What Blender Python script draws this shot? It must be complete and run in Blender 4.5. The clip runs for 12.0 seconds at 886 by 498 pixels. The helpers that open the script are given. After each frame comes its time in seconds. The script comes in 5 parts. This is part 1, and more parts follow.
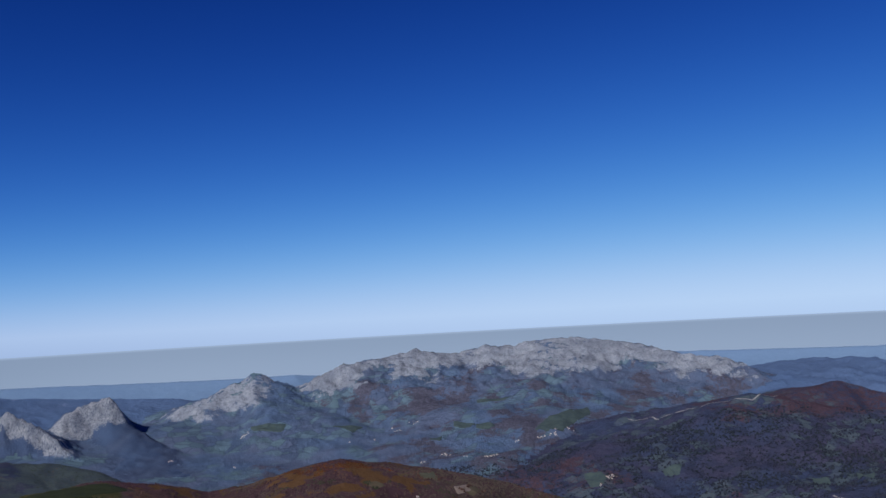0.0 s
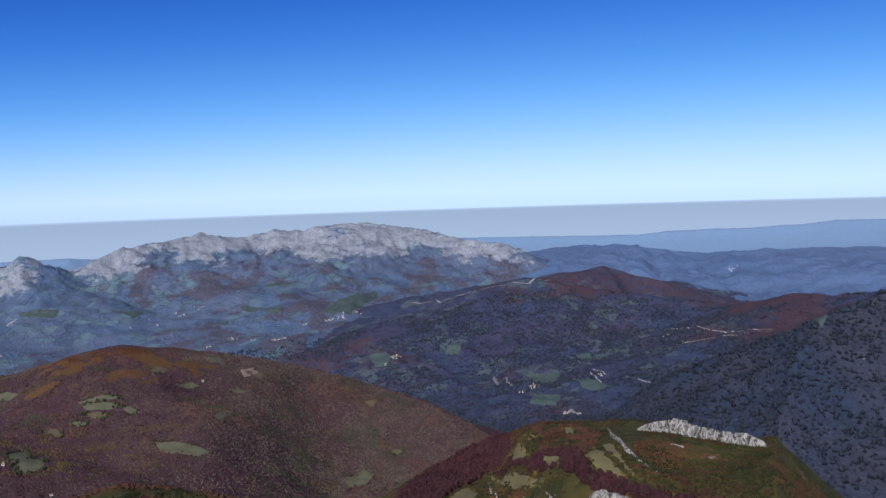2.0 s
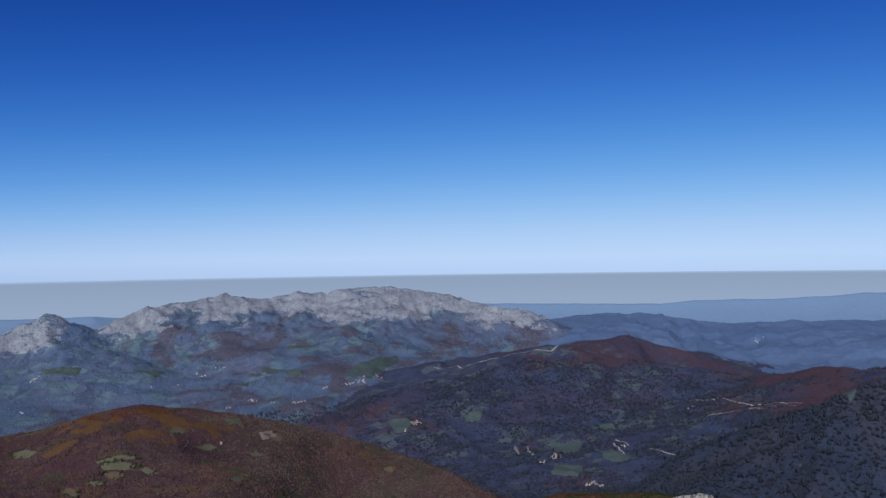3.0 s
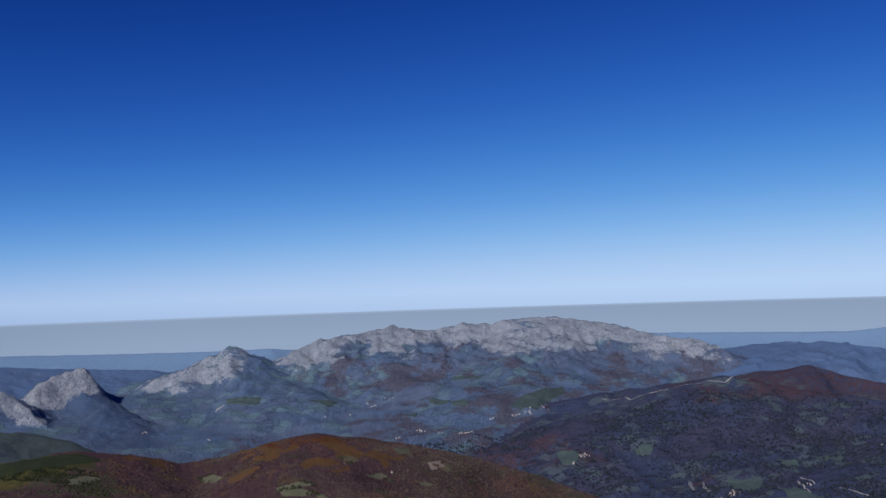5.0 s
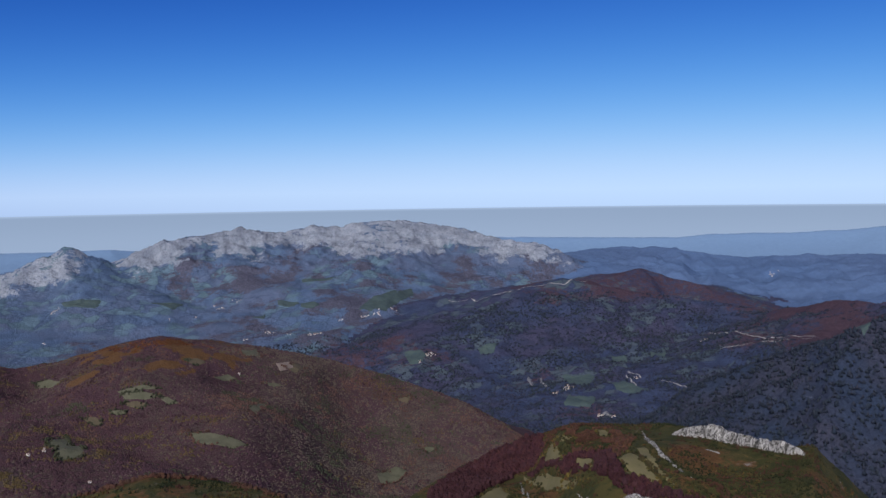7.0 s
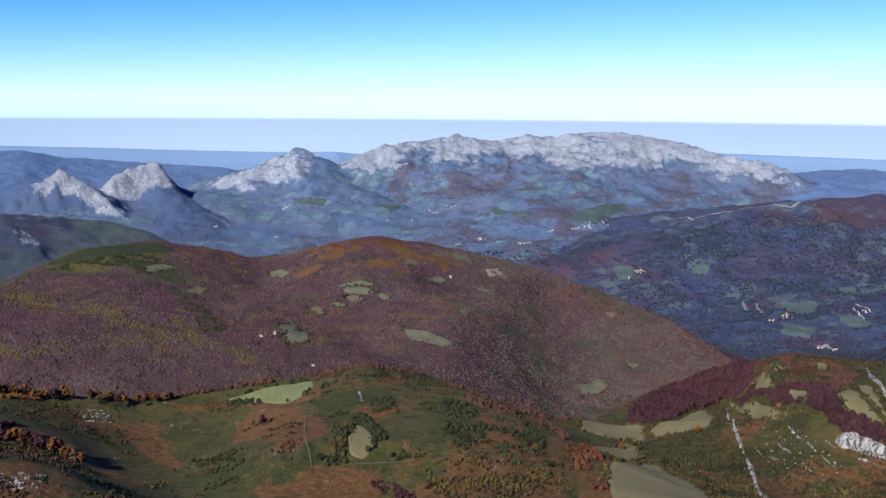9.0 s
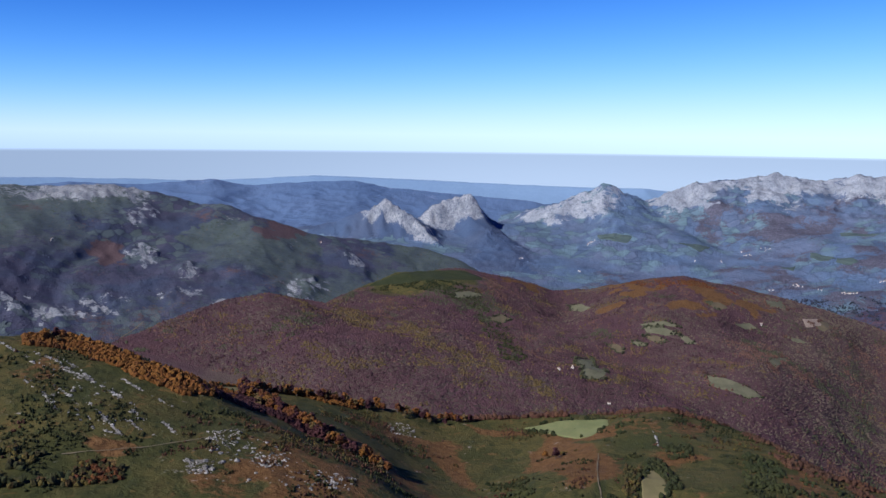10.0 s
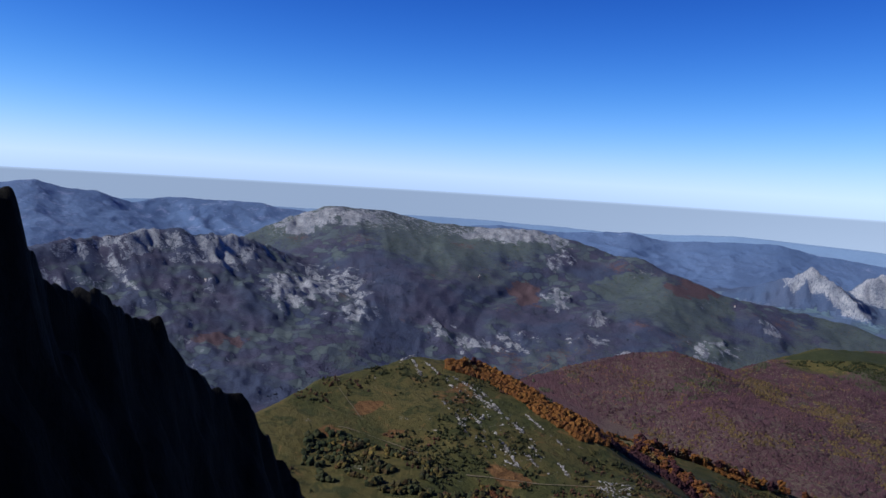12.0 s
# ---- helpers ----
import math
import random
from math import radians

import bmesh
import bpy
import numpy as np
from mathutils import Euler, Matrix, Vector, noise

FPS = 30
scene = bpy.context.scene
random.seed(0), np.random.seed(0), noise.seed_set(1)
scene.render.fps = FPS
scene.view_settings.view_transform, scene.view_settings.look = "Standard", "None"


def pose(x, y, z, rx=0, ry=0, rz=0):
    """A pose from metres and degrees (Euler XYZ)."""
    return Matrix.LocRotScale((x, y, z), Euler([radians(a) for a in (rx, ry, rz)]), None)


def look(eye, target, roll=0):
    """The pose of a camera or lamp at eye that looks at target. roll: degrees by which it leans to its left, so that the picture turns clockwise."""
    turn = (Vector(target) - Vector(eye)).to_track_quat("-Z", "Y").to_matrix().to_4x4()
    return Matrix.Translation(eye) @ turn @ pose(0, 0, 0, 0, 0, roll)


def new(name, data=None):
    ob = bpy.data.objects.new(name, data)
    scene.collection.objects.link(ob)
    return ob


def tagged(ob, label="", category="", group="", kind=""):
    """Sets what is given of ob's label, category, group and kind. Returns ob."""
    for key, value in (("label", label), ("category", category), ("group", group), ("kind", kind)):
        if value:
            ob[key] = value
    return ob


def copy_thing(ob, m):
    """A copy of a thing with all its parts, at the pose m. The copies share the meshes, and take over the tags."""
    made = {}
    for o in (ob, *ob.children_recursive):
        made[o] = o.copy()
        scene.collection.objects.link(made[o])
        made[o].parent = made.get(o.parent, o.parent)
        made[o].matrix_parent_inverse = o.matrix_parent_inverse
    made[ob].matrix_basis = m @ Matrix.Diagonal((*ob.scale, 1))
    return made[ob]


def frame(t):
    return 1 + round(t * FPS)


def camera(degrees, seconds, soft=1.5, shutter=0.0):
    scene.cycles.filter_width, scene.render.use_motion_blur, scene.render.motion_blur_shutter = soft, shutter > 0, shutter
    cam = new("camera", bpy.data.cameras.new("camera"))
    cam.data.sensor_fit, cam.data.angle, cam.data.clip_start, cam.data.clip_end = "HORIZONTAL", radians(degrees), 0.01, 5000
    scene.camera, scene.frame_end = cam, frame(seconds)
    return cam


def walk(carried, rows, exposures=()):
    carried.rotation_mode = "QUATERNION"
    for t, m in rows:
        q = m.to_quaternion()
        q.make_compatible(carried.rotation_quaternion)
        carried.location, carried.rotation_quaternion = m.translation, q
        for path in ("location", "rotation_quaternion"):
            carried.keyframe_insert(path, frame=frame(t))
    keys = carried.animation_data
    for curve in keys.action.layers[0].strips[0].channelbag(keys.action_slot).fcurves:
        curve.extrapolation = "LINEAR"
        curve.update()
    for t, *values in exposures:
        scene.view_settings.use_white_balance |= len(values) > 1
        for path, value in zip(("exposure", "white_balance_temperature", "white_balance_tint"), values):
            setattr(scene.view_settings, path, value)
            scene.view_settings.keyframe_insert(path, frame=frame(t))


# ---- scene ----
FOV = 53.66
EYE_Z = 700.0
# seconds, yaw, pitch, roll of the turning camera on the summit
TURNS = [
    (0, -0, 4.34, 3.12),
    (0.5, -5.33, 2.1, 2.9),
    (1, -12.31, -0.78, 1.74),
    (1.5, -14.71, -2.39, 0.98),
    (2, -13.62, -3.73, 1.87),
    (2.5, -13.3, -1.39, 1.33),
    (3, -12.09, 0.56, 0.86),
    (3.2, -10.72, 1.26, 0.95),
    (4.8, -3.95, 2.51, 1.59),
    (5, -1.44, 2.8, 1.9),
    (5.5, 5.04, 2.72, 1.11),
    (6, 5.64, 0.81, 0.43),
    (6.5, -4.67, -1.9, 2.02),
    (6.7, -8.35, -2.39, 1.2),
    (7.5, -12.6, -7.3, 0.9),
    (8.3, -7.17, -10.82, 0.65),
    (8.5, -5.27, -10.73, 0.2),
    (9, 2.85, -9.56, -0.5),
    (9.5, 11.51, -8.2, -0.53),
    (10, 22.73, -7.45, -0.68),
    (10.5, 31.43, -5.65, -1.9),
    (11, 40, -3.82, -2.53),
    (11.5, 46.53, -2.93, -3.39),
    (12, 49.68, -4.87, -3.54),
]
cam = camera(FOV, 12.0)
EXPOSURES = [(0.0, -0.42), (0.5, -0.75), (1.0, -0.7), (1.5, -0.42), (2.0, 0.02), (3.0, -0.36), (5.0, -0.42), (6.0, -0.38), (6.5, -0.47), (8.3, 0.75), (9.0, 0.58), (9.5, 0.46), (10.5, 0.32), (12.0, 0.2)]
walk(cam, [(t, pose(0, 0, EYE_Z, 90 + p, r, y)) for t, y, p, r in TURNS], EXPOSURES)

# ---- daylight: clear autumn sky, sun high behind the left shoulder ----
SUN_AZ, SUN_EL = 148.0, 36.0
world = bpy.data.worlds.new("sky")
scene.world = world
world.use_nodes = True
wn = world.node_tree.nodes
sky = wn.new("ShaderNodeTexSky")
sky.sky_type = "NISHITA"
sky.sun_disc = False
sky.sun_elevation = radians(SUN_EL)
sky.sun_rotation = radians(-SUN_AZ)
sky.altitude = 6000
sky.air_density, sky.dust_density, sky.ozone_density = 1.0, 0.6, 2.0
wn["Background"].inputs["Strength"].default_value = 0.1
# deepen the blue of the dry mountain air, channel by channel
split, joined = wn.new("ShaderNodeSeparateColor"), wn.new("ShaderNodeCombineColor")


def sky_math(op, u, v):
    n = wn.new("ShaderNodeMath")
    n.operation = op
    for sock, val in zip(n.inputs, (u, v)):
        if isinstance(val, float):
            sock.default_value = val
        else:
            world.node_tree.links.new(val, sock)
    return n.outputs[0]


world.node_tree.links.new(sky.outputs[0], split.inputs[0])
sr, sg, sbl = split.outputs


def toned(first, power, gain, knee):
    """A channel with its own contrast, rolling off softly towards the bright horizon."""
    lifted = sky_math("MULTIPLY", sky_math("POWER", sky_math("MULTIPLY", first, 0.0707), power), gain)
    return sky_math("MULTIPLY", sky_math("DIVIDE", lifted, sky_math("ADD", sky_math("MULTIPLY", lifted, knee), 1.0)), 14.14)


red = toned(sky_math("MULTIPLY", sky_math("POWER", sr, 1.5), 0.21), 1.8, 17.6, 2.0)
green = toned(sky_math("MULTIPLY", sky_math("POWER", sg, 1.35), 0.39), 1.6, 5.8, 1.38)
blue = toned(sky_math("ADD", sky_math("MULTIPLY", sbl, 1.12), sky_math("MULTIPLY", sky_math("POWER", sg, 2.0), 0.07)), 1.85, 4.53, 1.08)
for sock, val in zip(joined.inputs, (red, green, blue)):
    world.node_tree.links.new(val, sock)
world.node_tree.links.new(joined.outputs[0], wn["Background"].inputs["Color"])
sun_data = bpy.data.lights.new("sun", "SUN")
sun_data.energy, sun_data.angle, sun_data.color = 4.8, radians(0.53), (1.0, 0.97, 0.92)
sun = new("sun", sun_data)
sun_at = Vector((-math.sin(radians(SUN_AZ)) * math.cos(radians(SUN_EL)), math.cos(radians(SUN_AZ)) * math.cos(radians(SUN_EL)), math.sin(radians(SUN_EL))))
sun.matrix_world = look(sun_at * 100 + Vector((0, 0, EYE_Z)), (0, 0, EYE_Z))

# ---- the lie of the land: crests in metres, each with the fall on its near and its far side ----
# fall: drop, length over which it drops, then a steady slope (or two, for its start and its end)
RIDGES = {}
RIDGES["shoulder"] = ((0, 1, 0.16, -0.17), (25, 60, 0.45),
                    [(-277, 179, 620), (-277, 213, 623), (-280, 227, 625), (-268, 258, 620), (-264, 280, 607), (-245, 316, 588), (-208, 371, 570), (-167, 396, 558), (-132, 415, 558), (-83, 422, 564), (-59, 416, 571), (-37, 423, 567), (-15, 440, 551), (11, 450, 540), (38, 458, 532), (73, 464, 527)])
RIDGES["red"] = ((0, 1, -0.12), (40, 60, 0.5),
                    [(66, 496, 518), (117, 578, 509), (168, 618, 513), (195, 620, 519), (219, 601, 530), (240, 550, 538), (242, 505, 553), (265, 471, 555), (276, 441, 554), (286, 410, 549), (312, 380, 470), (345, 335, 400), (400, 270, 320)])
RIDGES["purple"] = ((0, 1, 0.12), (20, 80, 0.4),
                    [(-618, 654, 496), (-609, 742, 509), (-594, 804, 516), (-562, 827, 522), (-552, 870, 509), (-551, 952, 487), (-587, 1104, 484), (-560, 1173, 497), (-496, 1255, 496), (-433, 1310, 479), (-370, 1350, 456), (-317, 1364, 460), (-233, 1360, 482), (-171, 1369, 492), (-83, 1398, 475), (7, 1420, 453), (97, 1427, 428), (180, 1388, 408), (287, 1299, 376), (340, 1234, 349)])
RIDGES["left"] = ((30, 150, 0.17), (60, 200, 0.2),
                    [(-2214, 1162, 495), (-2206, 1280, 544), (-2179, 1419, 593), (-2081, 1558, 587), (-2003, 1658, 562), (-1891, 1784, 553), (-1797, 1879, 557), (-1640, 1953, 527), (-1545, 1966, 504), (-1460, 1967, 508), (-1374, 1968, 481), (-1225, 2064, 426), (-1127, 2175, 405), (-1025, 2280, 380), (-1060, 2374, 347), (-959, 2471, 309), (-890, 2528, 270)])
RIDGES["crags"] = ((50, 80, 0.25), (30, 100, 0.15),
                    [(-1895, 462, 487), (-1919, 565, 513), (-1939, 665, 519), (-1916, 730, 526), (-1947, 787, 537), (-1921, 849, 540), (-1905, 884, 527), (-1898, 1011, 521), (-1915, 1083, 503)])
RIDGES["farleft"] = ((60, 300, 0.14), (60, 300, 0.1),
                    [(-3693, 895, 566), (-3663, 1010, 586), (-3635, 1108, 555), (-3644, 1244, 546), (-3646, 1385, 504), (-3688, 1549, 525), (-3610, 1722, 530), (-3510, 1918, 522), (-3436, 2049, 509)])
RIDGES["wedge1"] = ((140, 60, 0.1), (40, 90, 0.2),
                    [(-1514, 2932, 423), (-1478, 2951, 457), (-1425, 2954, 434), (-1359, 2952, 401), (-1294, 2927, 354), (-1230, 2900, 312), (-1150, 2865, 285), (-1060, 2820, 255)])
RIDGES["wedge2"] = ((130, 80, 0.1), (30, 120, 0.2),
                    [(-1424, 3143, 373), (-1374, 3165, 414), (-1323, 3240, 445), (-1252, 3268, 469), (-1235, 3328, 415), (-1182, 3400, 345), (-1120, 3450, 290), (-1030, 3480, 235)])
RIDGES["bench"] = ((20, 260, 0.13), (10, 200, 0.1),
                    [(-1900, 2820, 322), (-1700, 2950, 334), (-1480, 3010, 338), (-1250, 3330, 340), (-1000, 3540, 338), (-640, 3680, 340)])
RIDGES["speak"] = ((70, 120, 0.2), (28, 150, 0.15),
                    [(-1125, 3525, 337), (-1037, 3604, 410), (-967, 3623, 422), (-873, 3698, 470), (-795, 3716, 503), (-718, 3732, 472), (-641, 3796, 425)])
RIDGES["massif"] = ((130, 300, 0.09), (100, 300, 0.1),
                    [(-631, 3696, 396), (-573, 3757, 442), (-465, 3872, 506), (-346, 3935, 518), (-250, 3992, 528), (-140, 4048, 555), (-51, 4050, 531), (50, 4100, 518), (198, 4095, 557), (322, 4087, 539), (428, 4078, 571), (604, 4055, 567), (764, 4028, 539), (861, 4009, 529), (952, 3885, 493), (1171, 3720, 461), (1249, 3642, 425), (1318, 3511, 351)])
RIDGES["mid"] = ((30, 150, 0.17), (40, 200, 0.12),
                    [(953, 2792, 406), (1058, 2700, 386), (1122, 2674, 374), (1220, 2576, 360), (1321, 2469, 351), (1441, 2342, 333), (1438, 2166, 370), (1449, 2037, 402), (1458, 1906, 410), (1490, 1752, 434)])
RIDGES["redhill"] = ((40, 200, 0.12), (40, 200, 0.12),
                    [(1204, 3072, 368), (1421, 3199, 390), (1519, 3153, 355), (1587, 3007, 332)])
RIDGES["right"] = ((10, 60, 0.36), (10, 60, 0.5),
                    [(698, 1013, 393), (746, 1065, 424), (802, 1123, 454), (867, 1175, 478), (934, 1212, 493), (1005, 1219, 508), (1074, 1213, 525), (1138, 1194, 547)])
RIDGES["backright"] = ((40, 300, 0.11), (30, 300, 0.1),
                    [(1368, 3918, 388), (1560, 3900, 399), (1796, 3907, 423), (1963, 3826, 397), (2167, 3714, 373), (2380, 3582, 391), (2786, 3275, 397), (3135, 2943, 414)])
RIDGES["backleft"] = ((50, 300, 0.12), (30, 300, 0.1),
                    [(-3090, 2991, 471), (-2850, 3220, 455), (-2622, 3408, 482), (-2463, 3524, 447), (-2325, 3617, 462), (-2048, 3781, 475), (-1890, 3863, 440), (-1675, 3960, 417), (-1449, 4048, 397), (-1242, 4117, 381)])
RIDGES["plateau_l"] = ((70, 200, 0.2), (30, 300, 0.05),
                    [(-4713, 1144, 465), (-4460, 1905, 483), (-4134, 2536, 472), (-3614, 3234, 467), (-3216, 3630, 455), (-3003, 3808, 444), (-2733, 4006, 457), (-2505, 4153, 472), (-2259, 4292, 464), (-1888, 4468, 448), (-1518, 4606, 433), (-1100, 4724, 423), (-824, 4779, 428)])
RIDGES["plateau_r"] = ((70, 200, 0.2), (30, 300, 0.05),
                    [(877, 4770, 447), (1304, 4671, 445), (1659, 4557, 440), (2135, 4355, 437), (2268, 4287, 455), (2567, 4115, 463), (2841, 3930, 478), (2968, 3835, 499), (3143, 3694, 500), (3536, 3320, 514)])
RIDGES["cliff"] = ((6, 2, 2.2), (4, 4, 1.0),
                    [(-62, 3, 702), (-67, 11, 699), (-73, 18, 697), (-77, 20, 694), (-81, 23, 692), (-86, 26, 689), (-95, 32, 685), (-104, 43, 681), (-109, 50, 675), (-112, 54, 671), (-116, 59, 667), (-120, 65, 665), (-122, 69, 658), (-124, 77, 647), (-125, 82, 640), (-125, 92, 628)])
# how rough each crest's slopes are: height in metres and size of the forms
ROUGH = {"shoulder": (5, 60, 1.2), "red": (7, 60, 1.5), "purple": (12, 105, 3.5), "left": (14, 110, 4.5), "crags": (14, 80, 11), "farleft": (36, 240, 14),
         "wedge1": (10, 50, 26), "wedge2": (10, 50, 26), "speak": (20, 90, 17), "bench": (14, 150, 4), "massif": (16, 100, 21), "mid": (24, 120, 10), "redhill": (18, 160, 8),
         "right": (24, 120, 10), "backright": (60, 170, 15), "backleft": (20, 200, 10), "plateau_l": (10, 400, 6), "plateau_r": (10, 400, 6), "cliff": (3, 16, 2.6)}
GULLIED = ("left", "crags", "farleft", "backleft", "backright", "mid", "speak")
NAMES = list(RIDGES) + ["summit", "valley"]


def value_noise(x, y, seed=0):
    xi, yi = np.floor(x), np.floor(y)
    fx, fy = x - xi, y - yi
    fx, fy = fx * fx * fx * (fx * (fx * 6 - 15) + 10), fy * fy * fy * (fy * (fy * 6 - 15) + 10)
    xi, yi = xi.astype(np.int64), yi.astype(np.int64)

    def corner(i, j):
        h = (i * 374761393 + j * 668265263 + seed * 1274126177) & 0xFFFFFFFF
        h = ((h ^ (h >> 13)) * 1103515245) & 0xFFFFFFFF
        h = ((h ^ (h >> 16)) * 2246822519) & 0xFFFFFFFF
        return ((h ^ (h >> 15)) & 0xFFFFFF) / 0xFFFFFF
    a, b, c, d = corner(xi, yi), corner(xi + 1, yi), corner(xi, yi + 1), corner(xi + 1, yi + 1)
    return (a + (b - a) * fx) * (1 - fy) + (c + (d - c) * fx) * fy


def fractal(x, y, octaves=4, seed=0):
    total, gain, norm = 0.0, 1.0, 0.0
    for k in range(octaves):
        total = total + gain * (value_noise(x, y, seed + k) * 2 - 1)
        norm += gain
        x, y, gain = x * 2.03 * 0.8 - y * 2.03 * 0.6, x * 2.03 * 0.6 + y * 2.03 * 0.8, gain * 0.52
    return total / norm


def ridged(x, y, octaves=4, seed=0):
    total, gain, norm = 0.0, 1.0, 0.0
    for k in range(octaves):
        total = total + gain * (1 - 2 * np.abs(value_noise(x, y, seed + k) * 2 - 1))
        norm += gain
        x, y, gain = x * 2.03 * 0.8 - y * 2.03 * 0.6, x * 2.03 * 0.6 + y * 2.03 * 0.8, gain * 0.52
    return total / norm


def smooth(a, b, v):
    u = np.clip((v - a) / (b - a), 0, 1)
    return u * u * (3 - 2 * u)


def crest_height(x, y, ridge):
    near, far, pts = ridge
    pts = np.array(pts, float)
    n = len(pts) - 1
    e = np.diff(pts[:, :2], axis=0)
    nrm = np.stack([-e[:, 1], e[:, 0]], -1) / np.hypot(e[:, 0], e[:, 1])[:, None]
    nrm *= np.where((nrm * -(pts[:-1, :2] + pts[1:, :2])).sum(1) >= 0, 1.0, -1.0)[:, None]
    corner = np.concatenate([nrm[:1], nrm[:-1] + nrm[1:], nrm[-1:]])
    run_to = np.concatenate([[0], np.cumsum(np.hypot(e[:, 0], e[:, 1]))])
    best = np.full(x.shape, 1e18)
    found = []
    for i in range(n):
        a = pts[i]
        ex, ey = e[i]
        u = np.clip(((x - a[0]) * ex + (y - a[1]) * ey) / (ex * ex + ey * ey), 0, 1)
        px, py = x - a[0] - u * ex, y - a[1] - u * ey
        d2 = px * px + py * py + 1.0
        side = (px * (corner[i, 0] * (1 - u) + corner[i + 1, 0] * u) + py * (corner[i, 1] * (1 - u) + corner[i + 1, 1] * u)) / np.sqrt(d2)
        found.append((d2, a[2] + u * (pts[i + 1, 2] - a[2]), (i + u) / n, side, run_to[i] + u * (run_to[i + 1] - run_to[i])))
        best = np.minimum(best, d2)
    total, zc, along, side, metres = 0.0, 0.0, 0.0, 0.0, 0.0
    for d2, z, f, sd, s in found:
        w = (best / d2) ** 6
        total, zc, along, side, metres = total + w, zc + w * z, along + w * f, side + w * sd, metres + w * s
    metres = metres / total
    zc, along, front = zc / total, along / total, smooth(-0.5, 0.5, side / total)
    d = np.sqrt(best) - 1.0
    steady = far[2] + (near[2] + (near[-1] - near[2]) * along * (len(near) > 3) - far[2]) * front
    drop = far[0] + (near[0] - far[0]) * front
    length = far[1] + (near[1] - far[1]) * front
    run = np.where(steady < 0, np.minimum(d, 320) - 3.0 * np.maximum(d - 320, 0), d)
    spent = 0.6 * np.maximum(d - 330, 0) * (min(near[2:]) < 0)
    return zc - drop * (1 - np.exp(-d / length)) - steady * run - spent, d, metres

def wandering(x, y):
    """The place x, y pushed about, so that patches laid out with it get ragged outlines."""
    far = 9 + 22 * smooth(600, 1600, np.hypot(x, y))
    return x + far * fractal(x / 24, y / 24, 2, 151) + far * fractal(x / 70, y / 70, 2, 152), y + far * fractal(x / 24, y / 24, 2, 153) + far * fractal(x / 70, y / 70, 2, 154)


def blob(x, y, patch):
    """1 inside an oval patch of land (place, half length, half width, turn), 0 outside, with a soft edge."""
    px, py, rx, ry, turn = patch
    c, s = math.cos(radians(turn)), math.sin(radians(turn))
    u, v = ((x - px) * c + (y - py) * s) / rx, ((y - py) * c - (x - px) * s) / ry
    return 1 - smooth(0.45, 1.35, np.sqrt(u * u + v * v))


def blobs(x, y, patches):
    out = np.zeros_like(x)
    for patch in patches:
        out = np.maximum(out, blob(x, y, patch))
    return out


# ---- patches of other cover: place, half width, half length, turn ----
HEATH_PATCHES = []
HEATH_PATCHES.append((-71, 314, 10, 26, 15))
HEATH_PATCHES.append((-81, 377, 10, 14, 15))
HEATH_PATCHES.append((-36, 337, 6, 10, 6))
HEATH_PATCHES.append((126, 338, 14, 12, -20))
HEATH_PATCHES.append((144, 326, 12, 14, -20))
HEATH_PATCHES.append((211, 407, 11, 22, -27))
HEATH_PATCHES.append((-4, 260, 20, 22, 0))
HEATH_PATCHES.append((-44, 262, 12, 14, 10))
HEATH_PATCHES.append((33, 262, 8, 20, -5))
HEATH_PATCHES.append((-820, 2661, 162, 129, 17))
HEATH_PATCHES.append((-238, 1321, 35, 28, 10))
HEATH_PATCHES.append((-127, 1311, 32, 48, 6))
HEATH_PATCHES.append((-84, 1382, 36, 29, 3))
HEATH_PATCHES.append((-339, 1355, 34, 26, 14))
HEATH_PATCHES.append((-266, 1353, 40, 24, 11))
HEATH_PATCHES.append((-134, 1277, 44, 22, 6))
HEATH_PATCHES.append((-61, 1283, 36, 24, 3))
HEATH_PATCHES.append((-156, 1189, 34, 20, 7))
HEATH_PATCHES.append((-244, 1215, 26, 20, 11))
HEATH_PATCHES.append((-253, 184, 6, 8, 54))
HEATH_PATCHES.append((-235, 161, 7, 7, 51))
HEATH_PATCHES.append((-221, 181, 7, 6, 44))
HEATH_PATCHES.append((-180, 182, 8, 6, 44))
HEATH_PATCHES.append((-131, 337, 14, 30, 21))
HEATH_PATCHES.append((-160, 344, 14, 14, 20))
HEATH_PATCHES.append((-142, 343, 14, 14, 20))
HEATH_PATCHES.append((-85, 335, 9, 50, 25))
HEATH_PATCHES.append((-134, 386, 6, 20, 72))
HEATH_PATCHES.append((-49, 264, 9, 14, 78))
HEATH_PATCHES.append((137, 327, 18, 20, 0))
HEATH_PATCHES.append((-234, 1296, 25, 40, 56))
HEATH_PATCHES.append((-122, 1259, 26, 55, -17))
HEATH_PATCHES.append((-424, 1301, 17, 62, -54))
HEATH_PATCHES.append((-109, 1178, 14, 37, -16))
